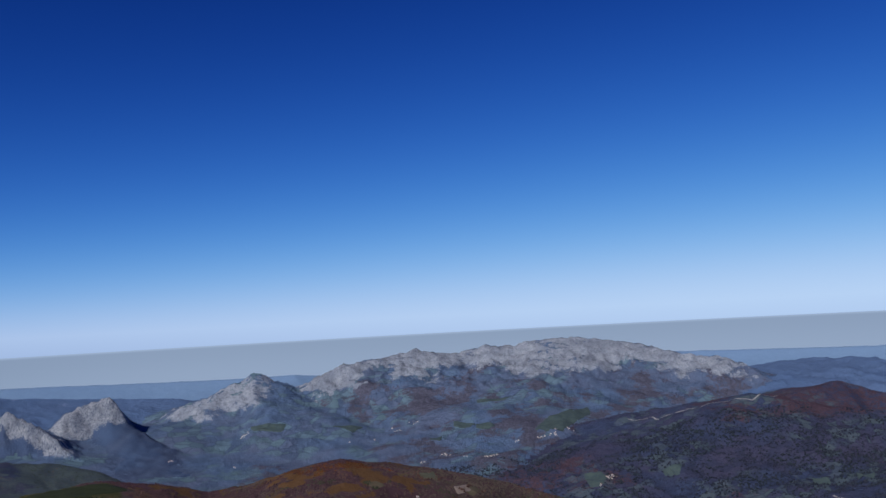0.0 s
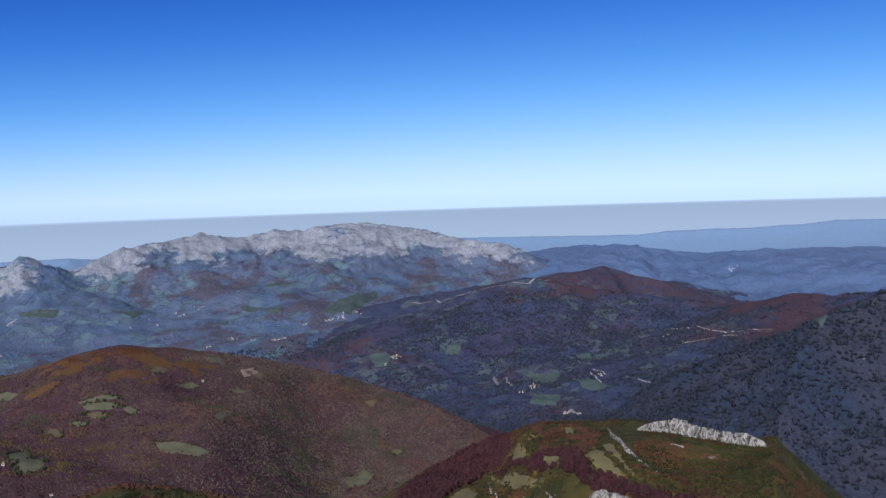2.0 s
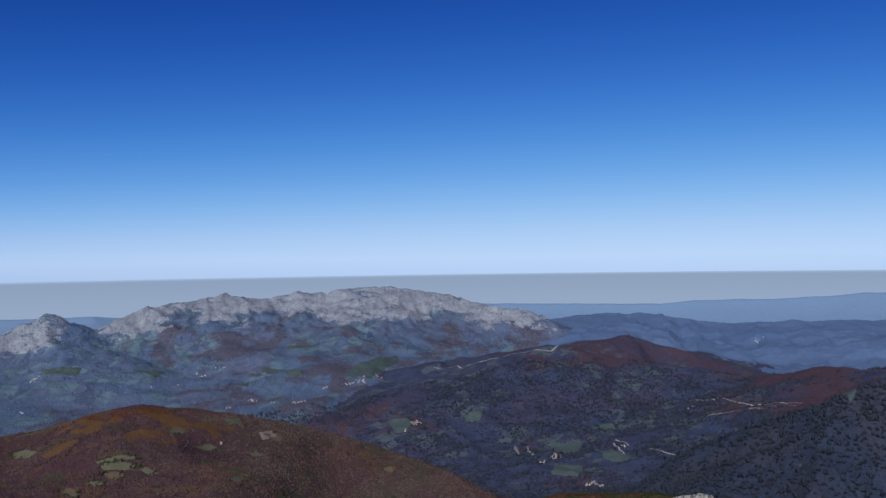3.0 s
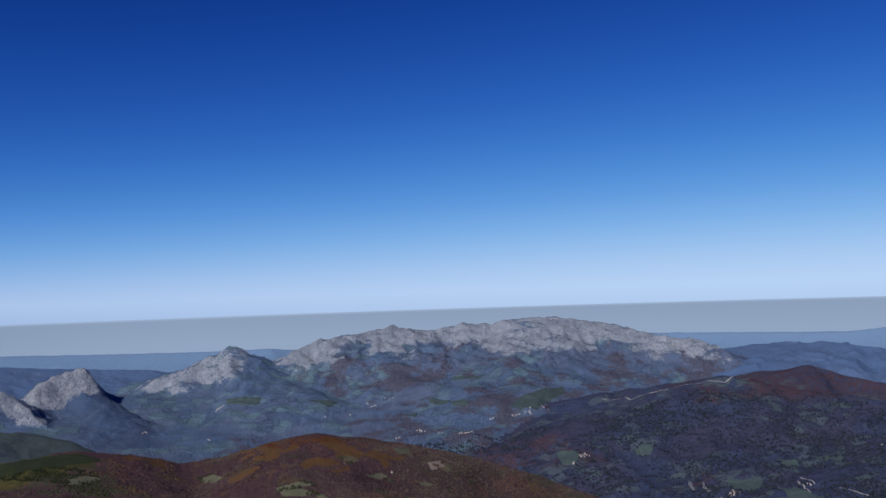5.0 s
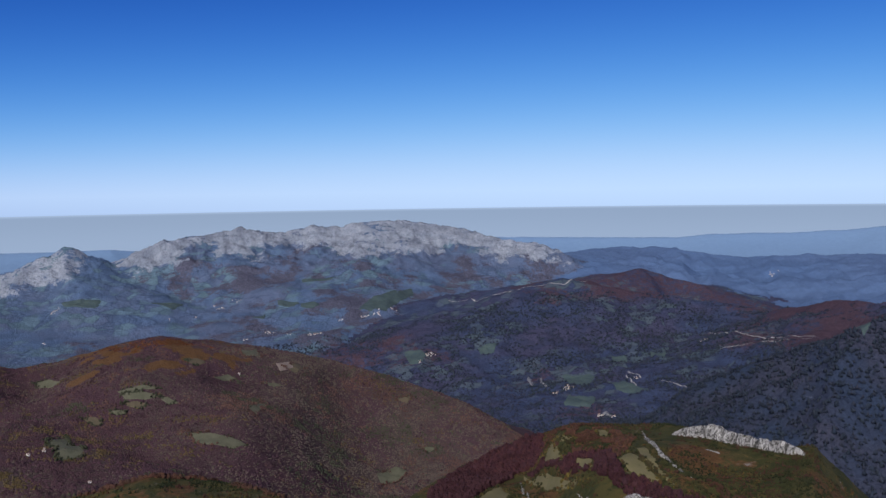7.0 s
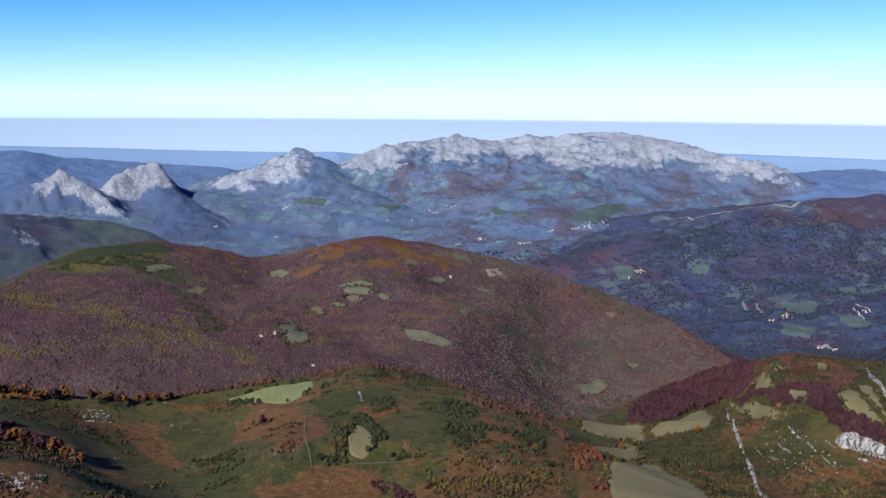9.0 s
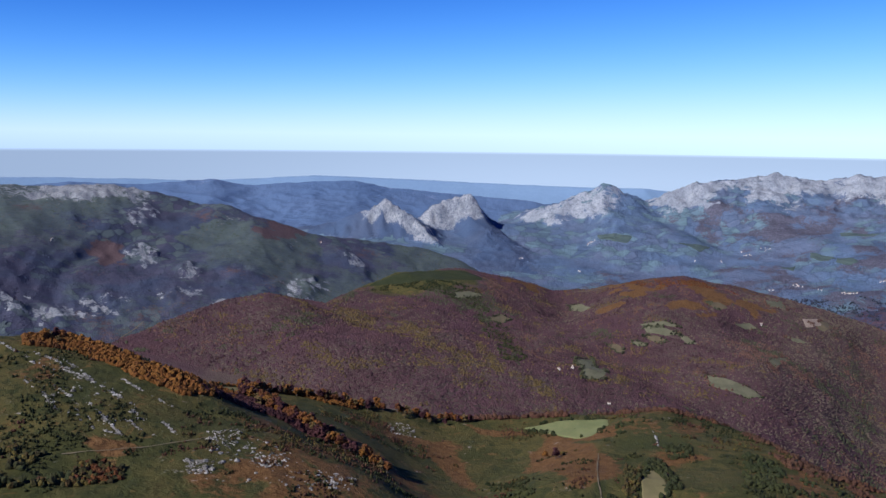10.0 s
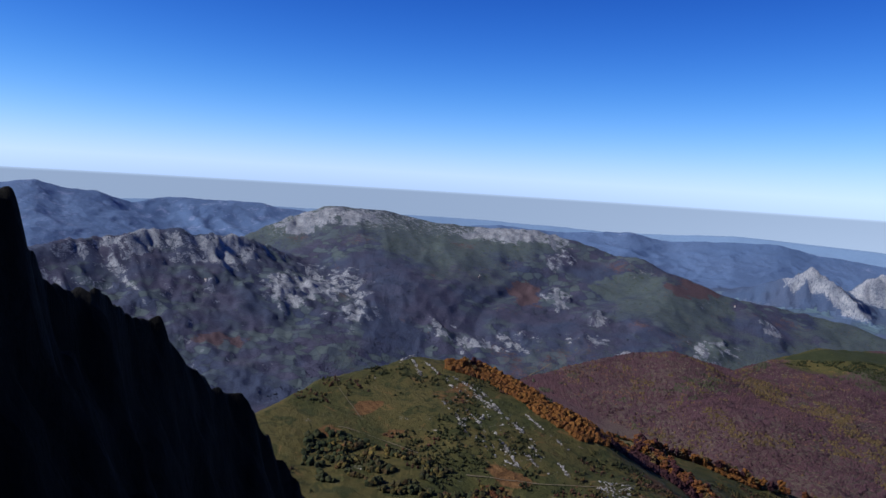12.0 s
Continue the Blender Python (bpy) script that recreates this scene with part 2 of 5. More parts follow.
# stands of other trees on the purple hill
GOLD_STANDS = [
    (-451, 845, 16, 43, 24),
    (-418, 699, 12, 34, 53),
    (-372, 694, 12, 30, -58),
    (-567, 802, 15, 29, -35),
    (-394, 862, 13, 44, 48),
    (-295, 824, 8, 60, 31),
    (-219, 764, 11, 33, 65),
    (-174, 1144, 16, 31, 65),
]
GREEN_STANDS = [
    (-440, 1109, 30, 100, -75),
    (-275, 835, 16, 43, 31),
    (-564, 1027, 8, 70, 16),
]
RUST_STANDS = [
    (34, 948, 12, 44, -54),
    (-40, 1120, 40, 60, 0),
    (-140, 700, 40, 60, 20),
]
GRASS_PATCHES = [
    (-26, 346, 11, 59, 4),
    (134, 377, 17, 25, -20),
    (222, 352, 21, 52, -32),
    (-527, 1158, 107, 85, 24),
    (-271, 192, 15, 12, 55),
    (-14, 340, 5, 45, 6),
    (-117, 332, 13, 40, 31),
    (-1221, 1883, 48, 150, 2),
    (-1389, 1817, 50, 95, -6),
]
# dark woods and rusty bracken on the karst mountain
DARK_STANDS = [
    (-1692, 1266, 85, 190, 73),
    (-1340, 1480, 60, 110, 60),
    (-1560, 860, 60, 120, 70),
]
RUSTY_STANDS = [
    (-1484, 743, 29, 57, -52),
    (-1500, 1560, 40, 70, 40),
    (-1290, 1960, 40, 90, 10),
]
# heather hollows and bare faces of the long massif
BROWN_HOLLOWS = [
    (-310, 3775, 65, 150, -20),
    (195, 3790, 65, 80, 20),
    (808, 3700, 80, 130, 0),
    (1051, 3605, 42, 60, 37),
]
PALE_FACES = [
    (-527, 3724, 62, 110, -43),
    (-116, 3844, 85, 180, 22),
    (357, 3762, 60, 110, 22),
    (678, 3769, 40, 100, -59),
    (1222, 3601, 24, 60, 70),
]
ROCK_PATCHES = []
ROCK_PATCHES.append((-2115, 1368, 55, 175, -30))
ROCK_PATCHES.append((-1779, 1806, 60, 160, -44))
ROCK_PATCHES.append((-1601, 1794, 40, 95, 33))
ROCK_PATCHES.append((-1678, 1018, 70, 130, 54))
ROCK_PATCHES.append((-1520, 1075, 36, 100, 42))
ROCK_PATCHES.append((-1909, 771, 29, 47, 54))
ROCK_PATCHES.append((-1393, 1196, 26, 60, 72))
ROCK_PATCHES.append((-1320, 1219, 30, 65, 38))
ROCK_PATCHES.append((-1039, 1684, 35, 100, 18))
ROCK_PATCHES.append((-1060, 1961, 24, 80, 52))
ROCK_PATCHES.append((-1205, 1434, 26, 50, 53))
ROCK_PATCHES.append((-1398, 1577, 17, 30, 0))
ROCK_PATCHES.append((-1690, 1121, 92, 115, 56))
ROCK_PATCHES.append((-1291, 1314, 48, 65, 44))
ROCK_PATCHES.append((-1445, 1614, 42, 61, 42))
ROCK_PATCHES.append((-1274, 1578, 29, 52, 39))
ROCK_PATCHES.append((-1080, 1462, 26, 36, 36))
ROCK_PATCHES.append((-1827, 1726, 49, 54, 47))
ROCK_PATCHES.append((-1789, 1134, 41, 120, 58))
ROCK_PATCHES.append((-1849, 917, 40, 80, 64))
ROCK_PATCHES.append((-1881, 974, 55, 68, 63))


def land(x, y):
    """Height of the ground at x, y, and how much each crest has a share in it."""
    x, y = np.asarray(x, float), np.asarray(y, float)
    r = np.hypot(x, y)
    hs, rough, size = [], [], []
    for name, ridge in RIDGES.items():
        amp, sz, crag = ROUGH[name]
        bend = min(crag * 1.3, sz * 0.3)
        h, d, metres = crest_height(x + bend * fractal(x / (sz * 0.5), y / (sz * 0.5), 3, 51), y + bend * fractal(x / (sz * 0.5), y / (sz * 0.5), 3, 52), ridge)
        spur = fractal(x / (sz * 1.6), y / (sz * 1.6), 2, 77)
        gain = np.clip(d / (sz * 1.5), 0, 1)
        # gullies run down from the crest, spurs stand between them
        gully = ridged(metres / (sz * 1.3) + 0.35 * spur, d / (sz * 5.0), 3, 29)
        if name in ("massif", "speak", "wedge1", "wedge2"):
            crag = crag * (0.14 + 0.86 * smooth(360, 450, h))
        if name in ("shoulder", "red"):
            # the ridge breaks off east of the knoll, cut along a camera sight line
            beyond = y * math.sin(radians(34)) - x * math.cos(radians(34))
            h = h - 1.3 * np.maximum(-beyond - 2, 0)
        hs.append(h + amp * gain * (spur * 0.8 + gully * 0.4 if name in GULLIED else spur * 1.3) + crag * ridged(x / (sz * 0.6), y / (sz * 0.6), 5, 5) * (0.6 + 0.4 * gain))
    hs.append(698.3 - np.maximum(r - 1.2, 0) * 0.72 + np.clip(r / 30, 0, 1) * 3 * fractal(x / 14, y / 14, 4, 9))
    hs.append(200 + 22 * fractal(x / 420, y / 420, 4, 21) + 17 * ridged(x / 230, y / 230, 4, 13) * smooth(900, 1500, r) + 40 * smooth(3000, 4700, r) + 5 * fractal(x / 60, y / 60, 3, 3))
    hs = np.stack(hs)
    top = hs.max(0)
    k = 2.0 + 5.0 * smooth(300, 1200, r)
    w = np.exp((hs - top) / k)
    z = top + k * np.log(w.sum(0)) - 0.4 * k
    z = z + 11 * blobs(x, y, ROCK_PATCHES) * (0.2 + ridged(x / 26, y / 26, 5, 15))
    return z, w / w.sum(0)

# ---- materials ----
def nodes_of(name, rough=0.9, spec=0.2):
    m = bpy.data.materials.new(name)
    m.use_nodes = True
    nt = m.node_tree
    b = nt.nodes["Principled BSDF"]
    b.inputs["Roughness"].default_value = rough
    b.inputs["Specular IOR Level"].default_value = spec
    return m, nt, b


def noise_node(nt, scale, detail=4.0, rough=0.6, stretch=(1, 1, 1), distortion=0.0):
    tc = nt.nodes.new("ShaderNodeTexCoord")
    mp = nt.nodes.new("ShaderNodeMapping")
    mp.inputs["Scale"].default_value = stretch
    n = nt.nodes.new("ShaderNodeTexNoise")
    n.inputs["Scale"].default_value = scale
    n.inputs["Detail"].default_value = detail
    n.inputs["Roughness"].default_value = rough
    n.inputs["Distortion"].default_value = distortion
    nt.links.new(tc.outputs["Object"], mp.inputs["Vector"])
    nt.links.new(mp.outputs[0], n.inputs["Vector"])
    return n.outputs["Fac"]


def ramp(nt, fac, lo, hi):
    r = nt.nodes.new("ShaderNodeMapRange")
    r.interpolation_type = "SMOOTHSTEP"
    r.inputs["From Min"].default_value, r.inputs["From Max"].default_value = lo, hi
    nt.links.new(fac, r.inputs["Value"])
    return r.outputs[0]


def mix(nt, fac, a, b):
    n = nt.nodes.new("ShaderNodeMix")
    n.data_type = "RGBA"
    for sock, v in ((n.inputs[0], fac), (n.inputs[6], a), (n.inputs[7], b)):
        if isinstance(v, (tuple, float, int)):
            sock.default_value = (*v, 1) if isinstance(v, tuple) else v
        else:
            nt.links.new(v, sock)
    return n.outputs[2]


def math_node(nt, op, a, b):
    n = nt.nodes.new("ShaderNodeMath")
    n.operation = op
    for sock, v in zip(n.inputs, (a, b)):
        if isinstance(v, (float, int)):
            sock.default_value = v
        else:
            nt.links.new(v, sock)
    return n.outputs[0]


def attribute(nt, name):
    a = nt.nodes.new("ShaderNodeAttribute")
    a.attribute_name = name
    return a.outputs["Fac"]


def bump(nt, b, height, strength, distance):
    n = nt.nodes.new("ShaderNodeBump")
    n.inputs["Strength"].default_value = strength
    n.inputs["Distance"].default_value = distance
    nt.links.new(height, n.inputs["Height"])
    nt.links.new(n.outputs[0], b.inputs["Normal"])


def land_material(name, wood, wood2, grass, grass2, heath, rock, rock2, grain, bump_m, gap_shade=0.35, scrub=0.0, plots=0.0):
    """Woods, pasture, heath and bare limestone, mixed by the cover of the land; grain is the size of tree crowns in metres."""
    m, nt, b = nodes_of(name, 0.95, 0.1)
    fine = noise_node(nt, 1 / grain, 4, 0.7)
    crowns = noise_node(nt, 0.6 / grain, 2, 0.5)
    patch = noise_node(nt, 0.022 * 4 / grain, 5, 0.6, distortion=0.6)
    broad = noise_node(nt, 0.006 * 4 / grain, 4, 0.6)
    woods = mix(nt, ramp(nt, broad, 0.38, 0.62), wood, wood2)
    # Noise darkens the wood colour, painting shade into gaps between crowns.
    woods = mix(nt, math_node(nt, "MULTIPLY", ramp(nt, fine, 0.62, 0.35), 0.6), woods, tuple(c * gap_shade for c in wood))
    turf = mix(nt, ramp(nt, patch, 0.4, 0.62), grass, grass2)
    turf = mix(nt, math_node(nt, "MULTIPLY", ramp(nt, fine, 0.55, 0.75), 0.4), turf, tuple(c * 1.5 for c in grass2))
    if scrub:
        bushes = noise_node(nt, 0.33 / grain, 6, 0.7, distortion=1.0)
        turf = mix(nt, math_node(nt, "MULTIPLY", ramp(nt, bushes, 0.52, 0.6), scrub), turf, (0.03, 0.036, 0.014))
        turf = mix(nt, math_node(nt, "MULTIPLY", ramp(nt, bushes, 0.42, 0.34), scrub), turf, (0.12, 0.075, 0.03))
    bracken = mix(nt, ramp(nt, fine, 0.35, 0.7), tuple(c * 0.6 for c in heath), heath)
    cleft = noise_node(nt, 0.7 / grain, 6, 0.75, (1, 1, 0.35), 1.2)
    weathered = tuple(0.55 * u + 0.45 * v for u, v in zip(rock, rock2))
    stone = mix(nt, ramp(nt, cleft, 0.36, 0.56), rock2, mix(nt, ramp(nt, noise_node(nt, 0.09 / grain, 5, 0.65, distortion=0.5), 0.4, 0.62), weathered, rock))

    ragged = noise_node(nt, 0.28 / grain, 5, 0.7, distortion=0.8)

    def cover(which, spread, wide=0.09):
        coarse = math_node(nt, "ADD", math_node(nt, "MULTIPLY", patch, 0.5), math_node(nt, "MULTIPLY", ragged, 0.5)) if which == "grass" else ragged
        v = math_node(nt, "ADD", attribute(nt, which), math_node(nt, "MULTIPLY", math_node(nt, "SUBTRACT", math_node(nt, "ADD", math_node(nt, "MULTIPLY", coarse, 0.7), math_node(nt, "MULTIPLY", fine, 0.3)), 0.5), spread))
        return ramp(nt, v, 0.5 - wide, 0.5 + wide)
    if plots:
        cells = nt.nodes.new("ShaderNodeTexVoronoi")
        cells.inputs["Scale"].default_value = 1 / plots
        where = nt.nodes.new("ShaderNodeTexCoord")
        nt.links.new(where.outputs["Object"], cells.inputs["Vector"])
        tone = nt.nodes.new("ShaderNodeSeparateColor")
        nt.links.new(cells.outputs["Color"], tone.inputs[0])
        farmed = ramp(nt, noise_node(nt, 0.0045, 4, 0.6), 0.45, 0.55)
        chosen = math_node(nt, "MULTIPLY", math_node(nt, "MULTIPLY", ramp(nt, tone.outputs[0], 0.5, 0.54), farmed), 0.9)
        woods = mix(nt, chosen, woods, mix(nt, tone.outputs[1], grass, tuple(u * 1.25 for u in grass2)))
        woods = mix(nt, math_node(nt, "MULTIPLY", ramp(nt, tone.outputs[2], 0.7, 0.74), 0.45), woods, tuple(u * 0.6 for u in wood))
        rims = nt.nodes.new("ShaderNodeTexVoronoi")
        rims.feature = "DISTANCE_TO_EDGE"
        rims.inputs["Scale"].default_value = 1 / plots
        nt.links.new(where.outputs["Object"], rims.inputs["Vector"])
        hedgerow = math_node(nt, "MULTIPLY", ramp(nt, math_node(nt, "ADD", rims.outputs["Distance"], math_node(nt, "MULTIPLY", fine, 0.12)), 0.14, 0.08), farmed)
        woods = mix(nt, math_node(nt, "MULTIPLY", hedgerow, 0.5), woods, tuple(u * 0.45 for u in wood))
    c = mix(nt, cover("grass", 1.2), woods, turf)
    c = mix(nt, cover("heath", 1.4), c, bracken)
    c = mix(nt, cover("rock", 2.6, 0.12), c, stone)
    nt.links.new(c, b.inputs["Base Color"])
    bump(nt, b, math_node(nt, "ADD", math_node(nt, "MULTIPLY", crowns, 0.6), math_node(nt, "ADD", math_node(nt, "MULTIPLY", fine, 0.5), math_node(nt, "MULTIPLY", cleft, 0.5))), 0.9, bump_m)
    return m


NEAR = land_material("autumn_slope", (0.068, 0.037, 0.046), (0.08, 0.062, 0.054), (0.070, 0.060, 0.022), (0.042, 0.045, 0.016), (0.14, 0.074, 0.032), (0.4, 0.375, 0.35), (0.13, 0.115, 0.1), 2.6, 1.5, 0.85, 0.9)
# Blue haze is mixed into these far base colours, stronger with distance.
MID = land_material("hazy_valley_woods", (0.083, 0.137, 0.237), (0.099, 0.128, 0.201), (0.111, 0.177, 0.176), (0.099, 0.149, 0.171), (0.109, 0.105, 0.148), (0.291, 0.310, 0.336), (0.134, 0.149, 0.185), 7.0, 5.0, 0.5, 0.0, 34.0)
BROWN = land_material("hazy_brown_ridge_woods", (0.048, 0.066, 0.130), (0.065, 0.062, 0.111), (0.071, 0.097, 0.111), (0.065, 0.084, 0.109), (0.091, 0.058, 0.079), (0.312, 0.297, 0.315), (0.144, 0.143, 0.173), 6.0, 6.0, 0.45, 0.0, 30.0)
KARST = land_material("hazy_karst_slope", (0.046, 0.06, 0.106), (0.062, 0.06, 0.098), (0.07, 0.092, 0.094), (0.058, 0.076, 0.09), (0.1, 0.068, 0.078), (0.3, 0.31, 0.335), (0.065, 0.08, 0.115), 3.4, 2.4, 0.5, 0.5, 24.0)
CONIFER = land_material("hazy_dark_conifers", (0.035, 0.051, 0.091), (0.054, 0.055, 0.084), (0.071, 0.100, 0.101), (0.057, 0.078, 0.091), (0.094, 0.065, 0.075), (0.480, 0.527, 0.595), (0.176, 0.204, 0.272), 5.0, 5.0, 0.5)
FAR = land_material("hazy_mountain_limestone", (0.099, 0.154, 0.266), (0.117, 0.143, 0.228), (0.112, 0.179, 0.212), (0.105, 0.163, 0.212), (0.112, 0.112, 0.162), (0.340, 0.365, 0.420), (0.155, 0.180, 0.235), 7.0, 11.0, 0.7, 0.0, 50.0)
WHITE_CRAG = land_material("hazy_white_crag_limestone", (0.07, 0.11, 0.205), (0.08, 0.108, 0.185), (0.088, 0.145, 0.185), (0.08, 0.13, 0.185), (0.1, 0.095, 0.14), (0.37, 0.385, 0.42), (0.085, 0.11, 0.17), 4.0, 8.0, 0.65)
DISTANT = land_material("hazy_distant_woods", (0.081, 0.135, 0.257), (0.091, 0.142, 0.261), (0.095, 0.153, 0.262), (0.088, 0.144, 0.261), (0.091, 0.135, 0.251), (0.164, 0.208, 0.335), (0.127, 0.172, 0.299), 16.0, 6.0, 0.85)
HORIZON = land_material("hazy_horizon_woods", (0.158, 0.250, 0.399), (0.163, 0.255, 0.399), (0.168, 0.260, 0.408), (0.163, 0.255, 0.399), (0.163, 0.250, 0.389), (0.210, 0.280, 0.408), (0.179, 0.260, 0.399), 20.0, 3.0, 0.92)
# Limestone made near black: the cliff's deep shade is put into its colour.
CRAG = land_material("shaded_black_rock", (0.006, 0.006, 0.006), (0.006, 0.006, 0.006), (0.008, 0.009, 0.006), (0.006, 0.006, 0.005), (0.008, 0.006, 0.005), (0.006, 0.006, 0.006), (0.003, 0.003, 0.003), 1.5, 1.0)

# ---- the ground: one sheet in rings round the summit, finer where it is looked at ----
turns = np.concatenate([np.arange(-48, 80, 0.15), np.arange(80, 312, 2.5)])
rings = [0.0, 0.4, 1.0]
while rings[-1] < 4940:
    q = rings[-1]
    rings.append(q + (1.0 + q * 0.05 if q < 50 else q * 0.018 if q < 200 else q * 0.009 if q < 900 else q * 0.0065 if q < 2900 else 11 if q < 4420 else 26))
rings = np.array(rings)
ga, gr = np.meshgrid(np.radians(turns), rings)
gx, gy = -np.sin(ga) * gr, np.cos(ga) * gr
gz, share = land(gx, gy)
S = {n: share[i] for i, n in enumerate(NAMES)}


def cover(x, y, z, share, steep):
    """How far bare rock, grass and heath cover the land at x, y, where it rises by steep."""
    S = {n: share[i] for i, n in enumerate(NAMES)}
    wx, wy = wandering(x, y)
    n1 = fractal(x / 90, y / 90, 4, 31)
    n2 = fractal(x / 300, y / 300, 4, 41)
    n3 = fractal(x / 24, y / 24, 4, 43)
    # limestone lies bare on the steep upper faces, heather and scrub hold the hollows between
    n4 = ridged(x / 46, y / 46, 4, 85)
    high = smooth(-30, 40, z + 40 * n2 + 22 * n1 - 400 - 45 * smooth(-480, -200, x) + 40 * smooth(700, 1000, x))
    rock = S["massif"] * high * (0.52 + 0.45 * smooth(0.25, 0.75, steep) + 0.5 * n1 + 0.22 * n4)
    rock = rock - S["massif"] * (0.9 * blobs(wx, wy, BROWN_HOLLOWS) - 0.55 * blobs(wx, wy, PALE_FACES) * (0.6 + n4))
    for fin, reach, tail in (("wedge1", 40, 300), ("wedge2", 90, 330)):
        _, off, metres = crest_height(x, y, RIDGES[fin])
        rock = rock + S[fin] * smooth(reach + 18, reach - 18, off + 22 * n4 + 14 * n1) * smooth(tail + 30, tail - 30, metres)
    rock = rock + S["speak"] * smooth(345, 400, z + 60 * smooth(-800, -960, x) + 45 * n2 + 30 * n1) * (0.22 + 0.45 * smooth(0.3, 0.8, steep) + 0.55 * n1 - 0.6 * smooth(-770, -680, x))
    rock = rock + S["left"] * (0.4 * smooth(505, 575, z + 50 * n2) + 0.45 * smooth(0.45, 0.9, steep + 0.25 * n4) * smooth(-0.2, 0.2, n1)) + S["crags"] * (0.1 * smooth(440, 520, z) + 0.55 * smooth(0.45, 0.95, steep + 0.25 * n4) + 0.3 * n1)
    rock = rock + S["cliff"] + 0.3 * S["farleft"] + 0.25 * S["backleft"] * smooth(0, 0.4, n2) + 0.1 * S["shoulder"]
    grass = S["shoulder"] * (0.85 + 0.2 * n3) + S["red"] * 0.8 + (S["valley"] + S["bench"]) * (0.3 + 0.5 * n2 + 0.4 * n1) + S["left"] * (0.42 + 0.6 * n2) + S["mid"] * (0.15 + 0.5 * n1) + S["massif"] * (0.28 + 0.5 * n1) + S["summit"] * 0.9 + S["purple"] * 0.1
    heath = S["shoulder"] * (0.38 - 0.2 * smooth(-130, -185, x) + 0.5 * n1 + 0.4 * n3) + S["purple"] * (0.1 + 0.3 * n1) + S["red"] * (0.34 + 0.4 * n3 + 0.3 * n1) + S["mid"] * (0.22 + 0.6 * n2 + 0.35 * smooth(300, 380, z)) + S["redhill"] * 0.52 + S["massif"] * (0.42 + 0.6 * n1) + S["left"] * (0.26 + 0.4 * n1)
    near = S["shoulder"] + S["red"] + S["purple"]
    heath = heath + (near - 0.12 * S["purple"]) * 0.75 * blobs(wx, wy, HEATH_PATCHES)
    grass = grass + 0.85 * blobs(wx, wy, GRASS_PATCHES)
    heath = heath - 0.8 * blobs(wx, wy, GRASS_PATCHES)
    rock = rock + blobs(wx, wy, ROCK_PATCHES) * (0.56 + 0.95 * fractal(x / 13, y / 13, 3, 83) + 0.3 * n1)
    hollow = blobs(wx, wy, DARK_STANDS)
    grass, heath, rock = grass - 0.5 * hollow, heath - 0.4 * hollow + 0.7 * blobs(wx, wy, RUSTY_STANDS), rock - 0.3 * hollow
    return np.clip(rock, 0, 1), np.clip(grass, 0, 1), np.clip(heath, 0, 1)


along_ring = (np.roll(gz, -1, 1) - np.roll(gz, 1, 1)) / np.maximum(gr * np.radians(np.roll(turns, -1) - np.roll(turns, 1))[None] % (2 * np.pi * np.maximum(gr, 1)), 0.5)
out_from_eye = np.gradient(gz, rings, axis=0)
steep = np.clip(np.hypot(along_ring, out_from_eye), 0, 3)
rock, grass, heath = cover(gx, gy, gz, share, steep)

rows_n, cols_n = gx.shape
idx = np.arange(rows_n * cols_n).reshape(rows_n, cols_n)
nxt = np.roll(idx, -1, axis=1)
quads = np.stack([idx[:-1], nxt[:-1], nxt[1:], idx[1:]], -1).reshape(-1, 4)
owner = share.argmax(0)[:-1].reshape(-1)
co = np.stack([gx, gy, gz], -1).reshape(-1, 3)
COVER = {"rock": np.clip(rock, 0, 1).reshape(-1), "grass": np.clip(grass, 0, 1).reshape(-1), "heath": np.clip(heath, 0, 1).reshape(-1)}


def mesh_from(name, verts, faces, material, smooth_faces=False):
    """A mesh from arrays: faces all of one size."""
    me = bpy.data.meshes.new(name)
    k = faces.shape[1]
    me.vertices.add(len(verts))
    me.vertices.foreach_set("co", np.asarray(verts, np.float32).ravel())
    me.loops.add(faces.size)
    me.loops.foreach_set("vertex_index", faces.astype(np.int32).ravel())
    me.polygons.add(len(faces))
    me.polygons.foreach_set("loop_start", np.arange(0, faces.size, k, dtype=np.int32))
    me.polygons.foreach_set("use_smooth", np.full(len(faces), smooth_faces))
    me.materials.append(material)
    me.update(calc_edges=True)
    return me


def piece_of_land(name, owners, material, label, category="hill", where=True):
    pick = np.isin(owner, [NAMES.index(o) for o in owners]) & where
    q = quads[pick]
    used, inverse = np.unique(q.ravel(), return_inverse=True)
    me = mesh_from(name, co[used], inverse.reshape(-1, 4), material, True)
    for key, values in COVER.items():
        at = me.attributes.new(key, "FLOAT", "POINT")
        at.data.foreach_set("value", values[used].astype(np.float32))
    return tagged(new(name, me), label, category, kind="structure")


# near end of the valley: darker, with less haze put into its colour
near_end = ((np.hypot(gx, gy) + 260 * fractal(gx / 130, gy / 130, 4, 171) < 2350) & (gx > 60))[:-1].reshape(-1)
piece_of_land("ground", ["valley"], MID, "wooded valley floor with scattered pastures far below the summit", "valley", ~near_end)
piece_of_land("ground", ["valley"], BROWN, "wooded near end of the valley, coloured with less haze, with small pastures", "valley", near_end)
piece_of_land("summit", ["summit"], NEAR, "grassy summit with steep flanks under the viewpoint", "summit")
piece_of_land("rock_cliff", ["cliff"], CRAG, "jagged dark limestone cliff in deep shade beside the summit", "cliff")
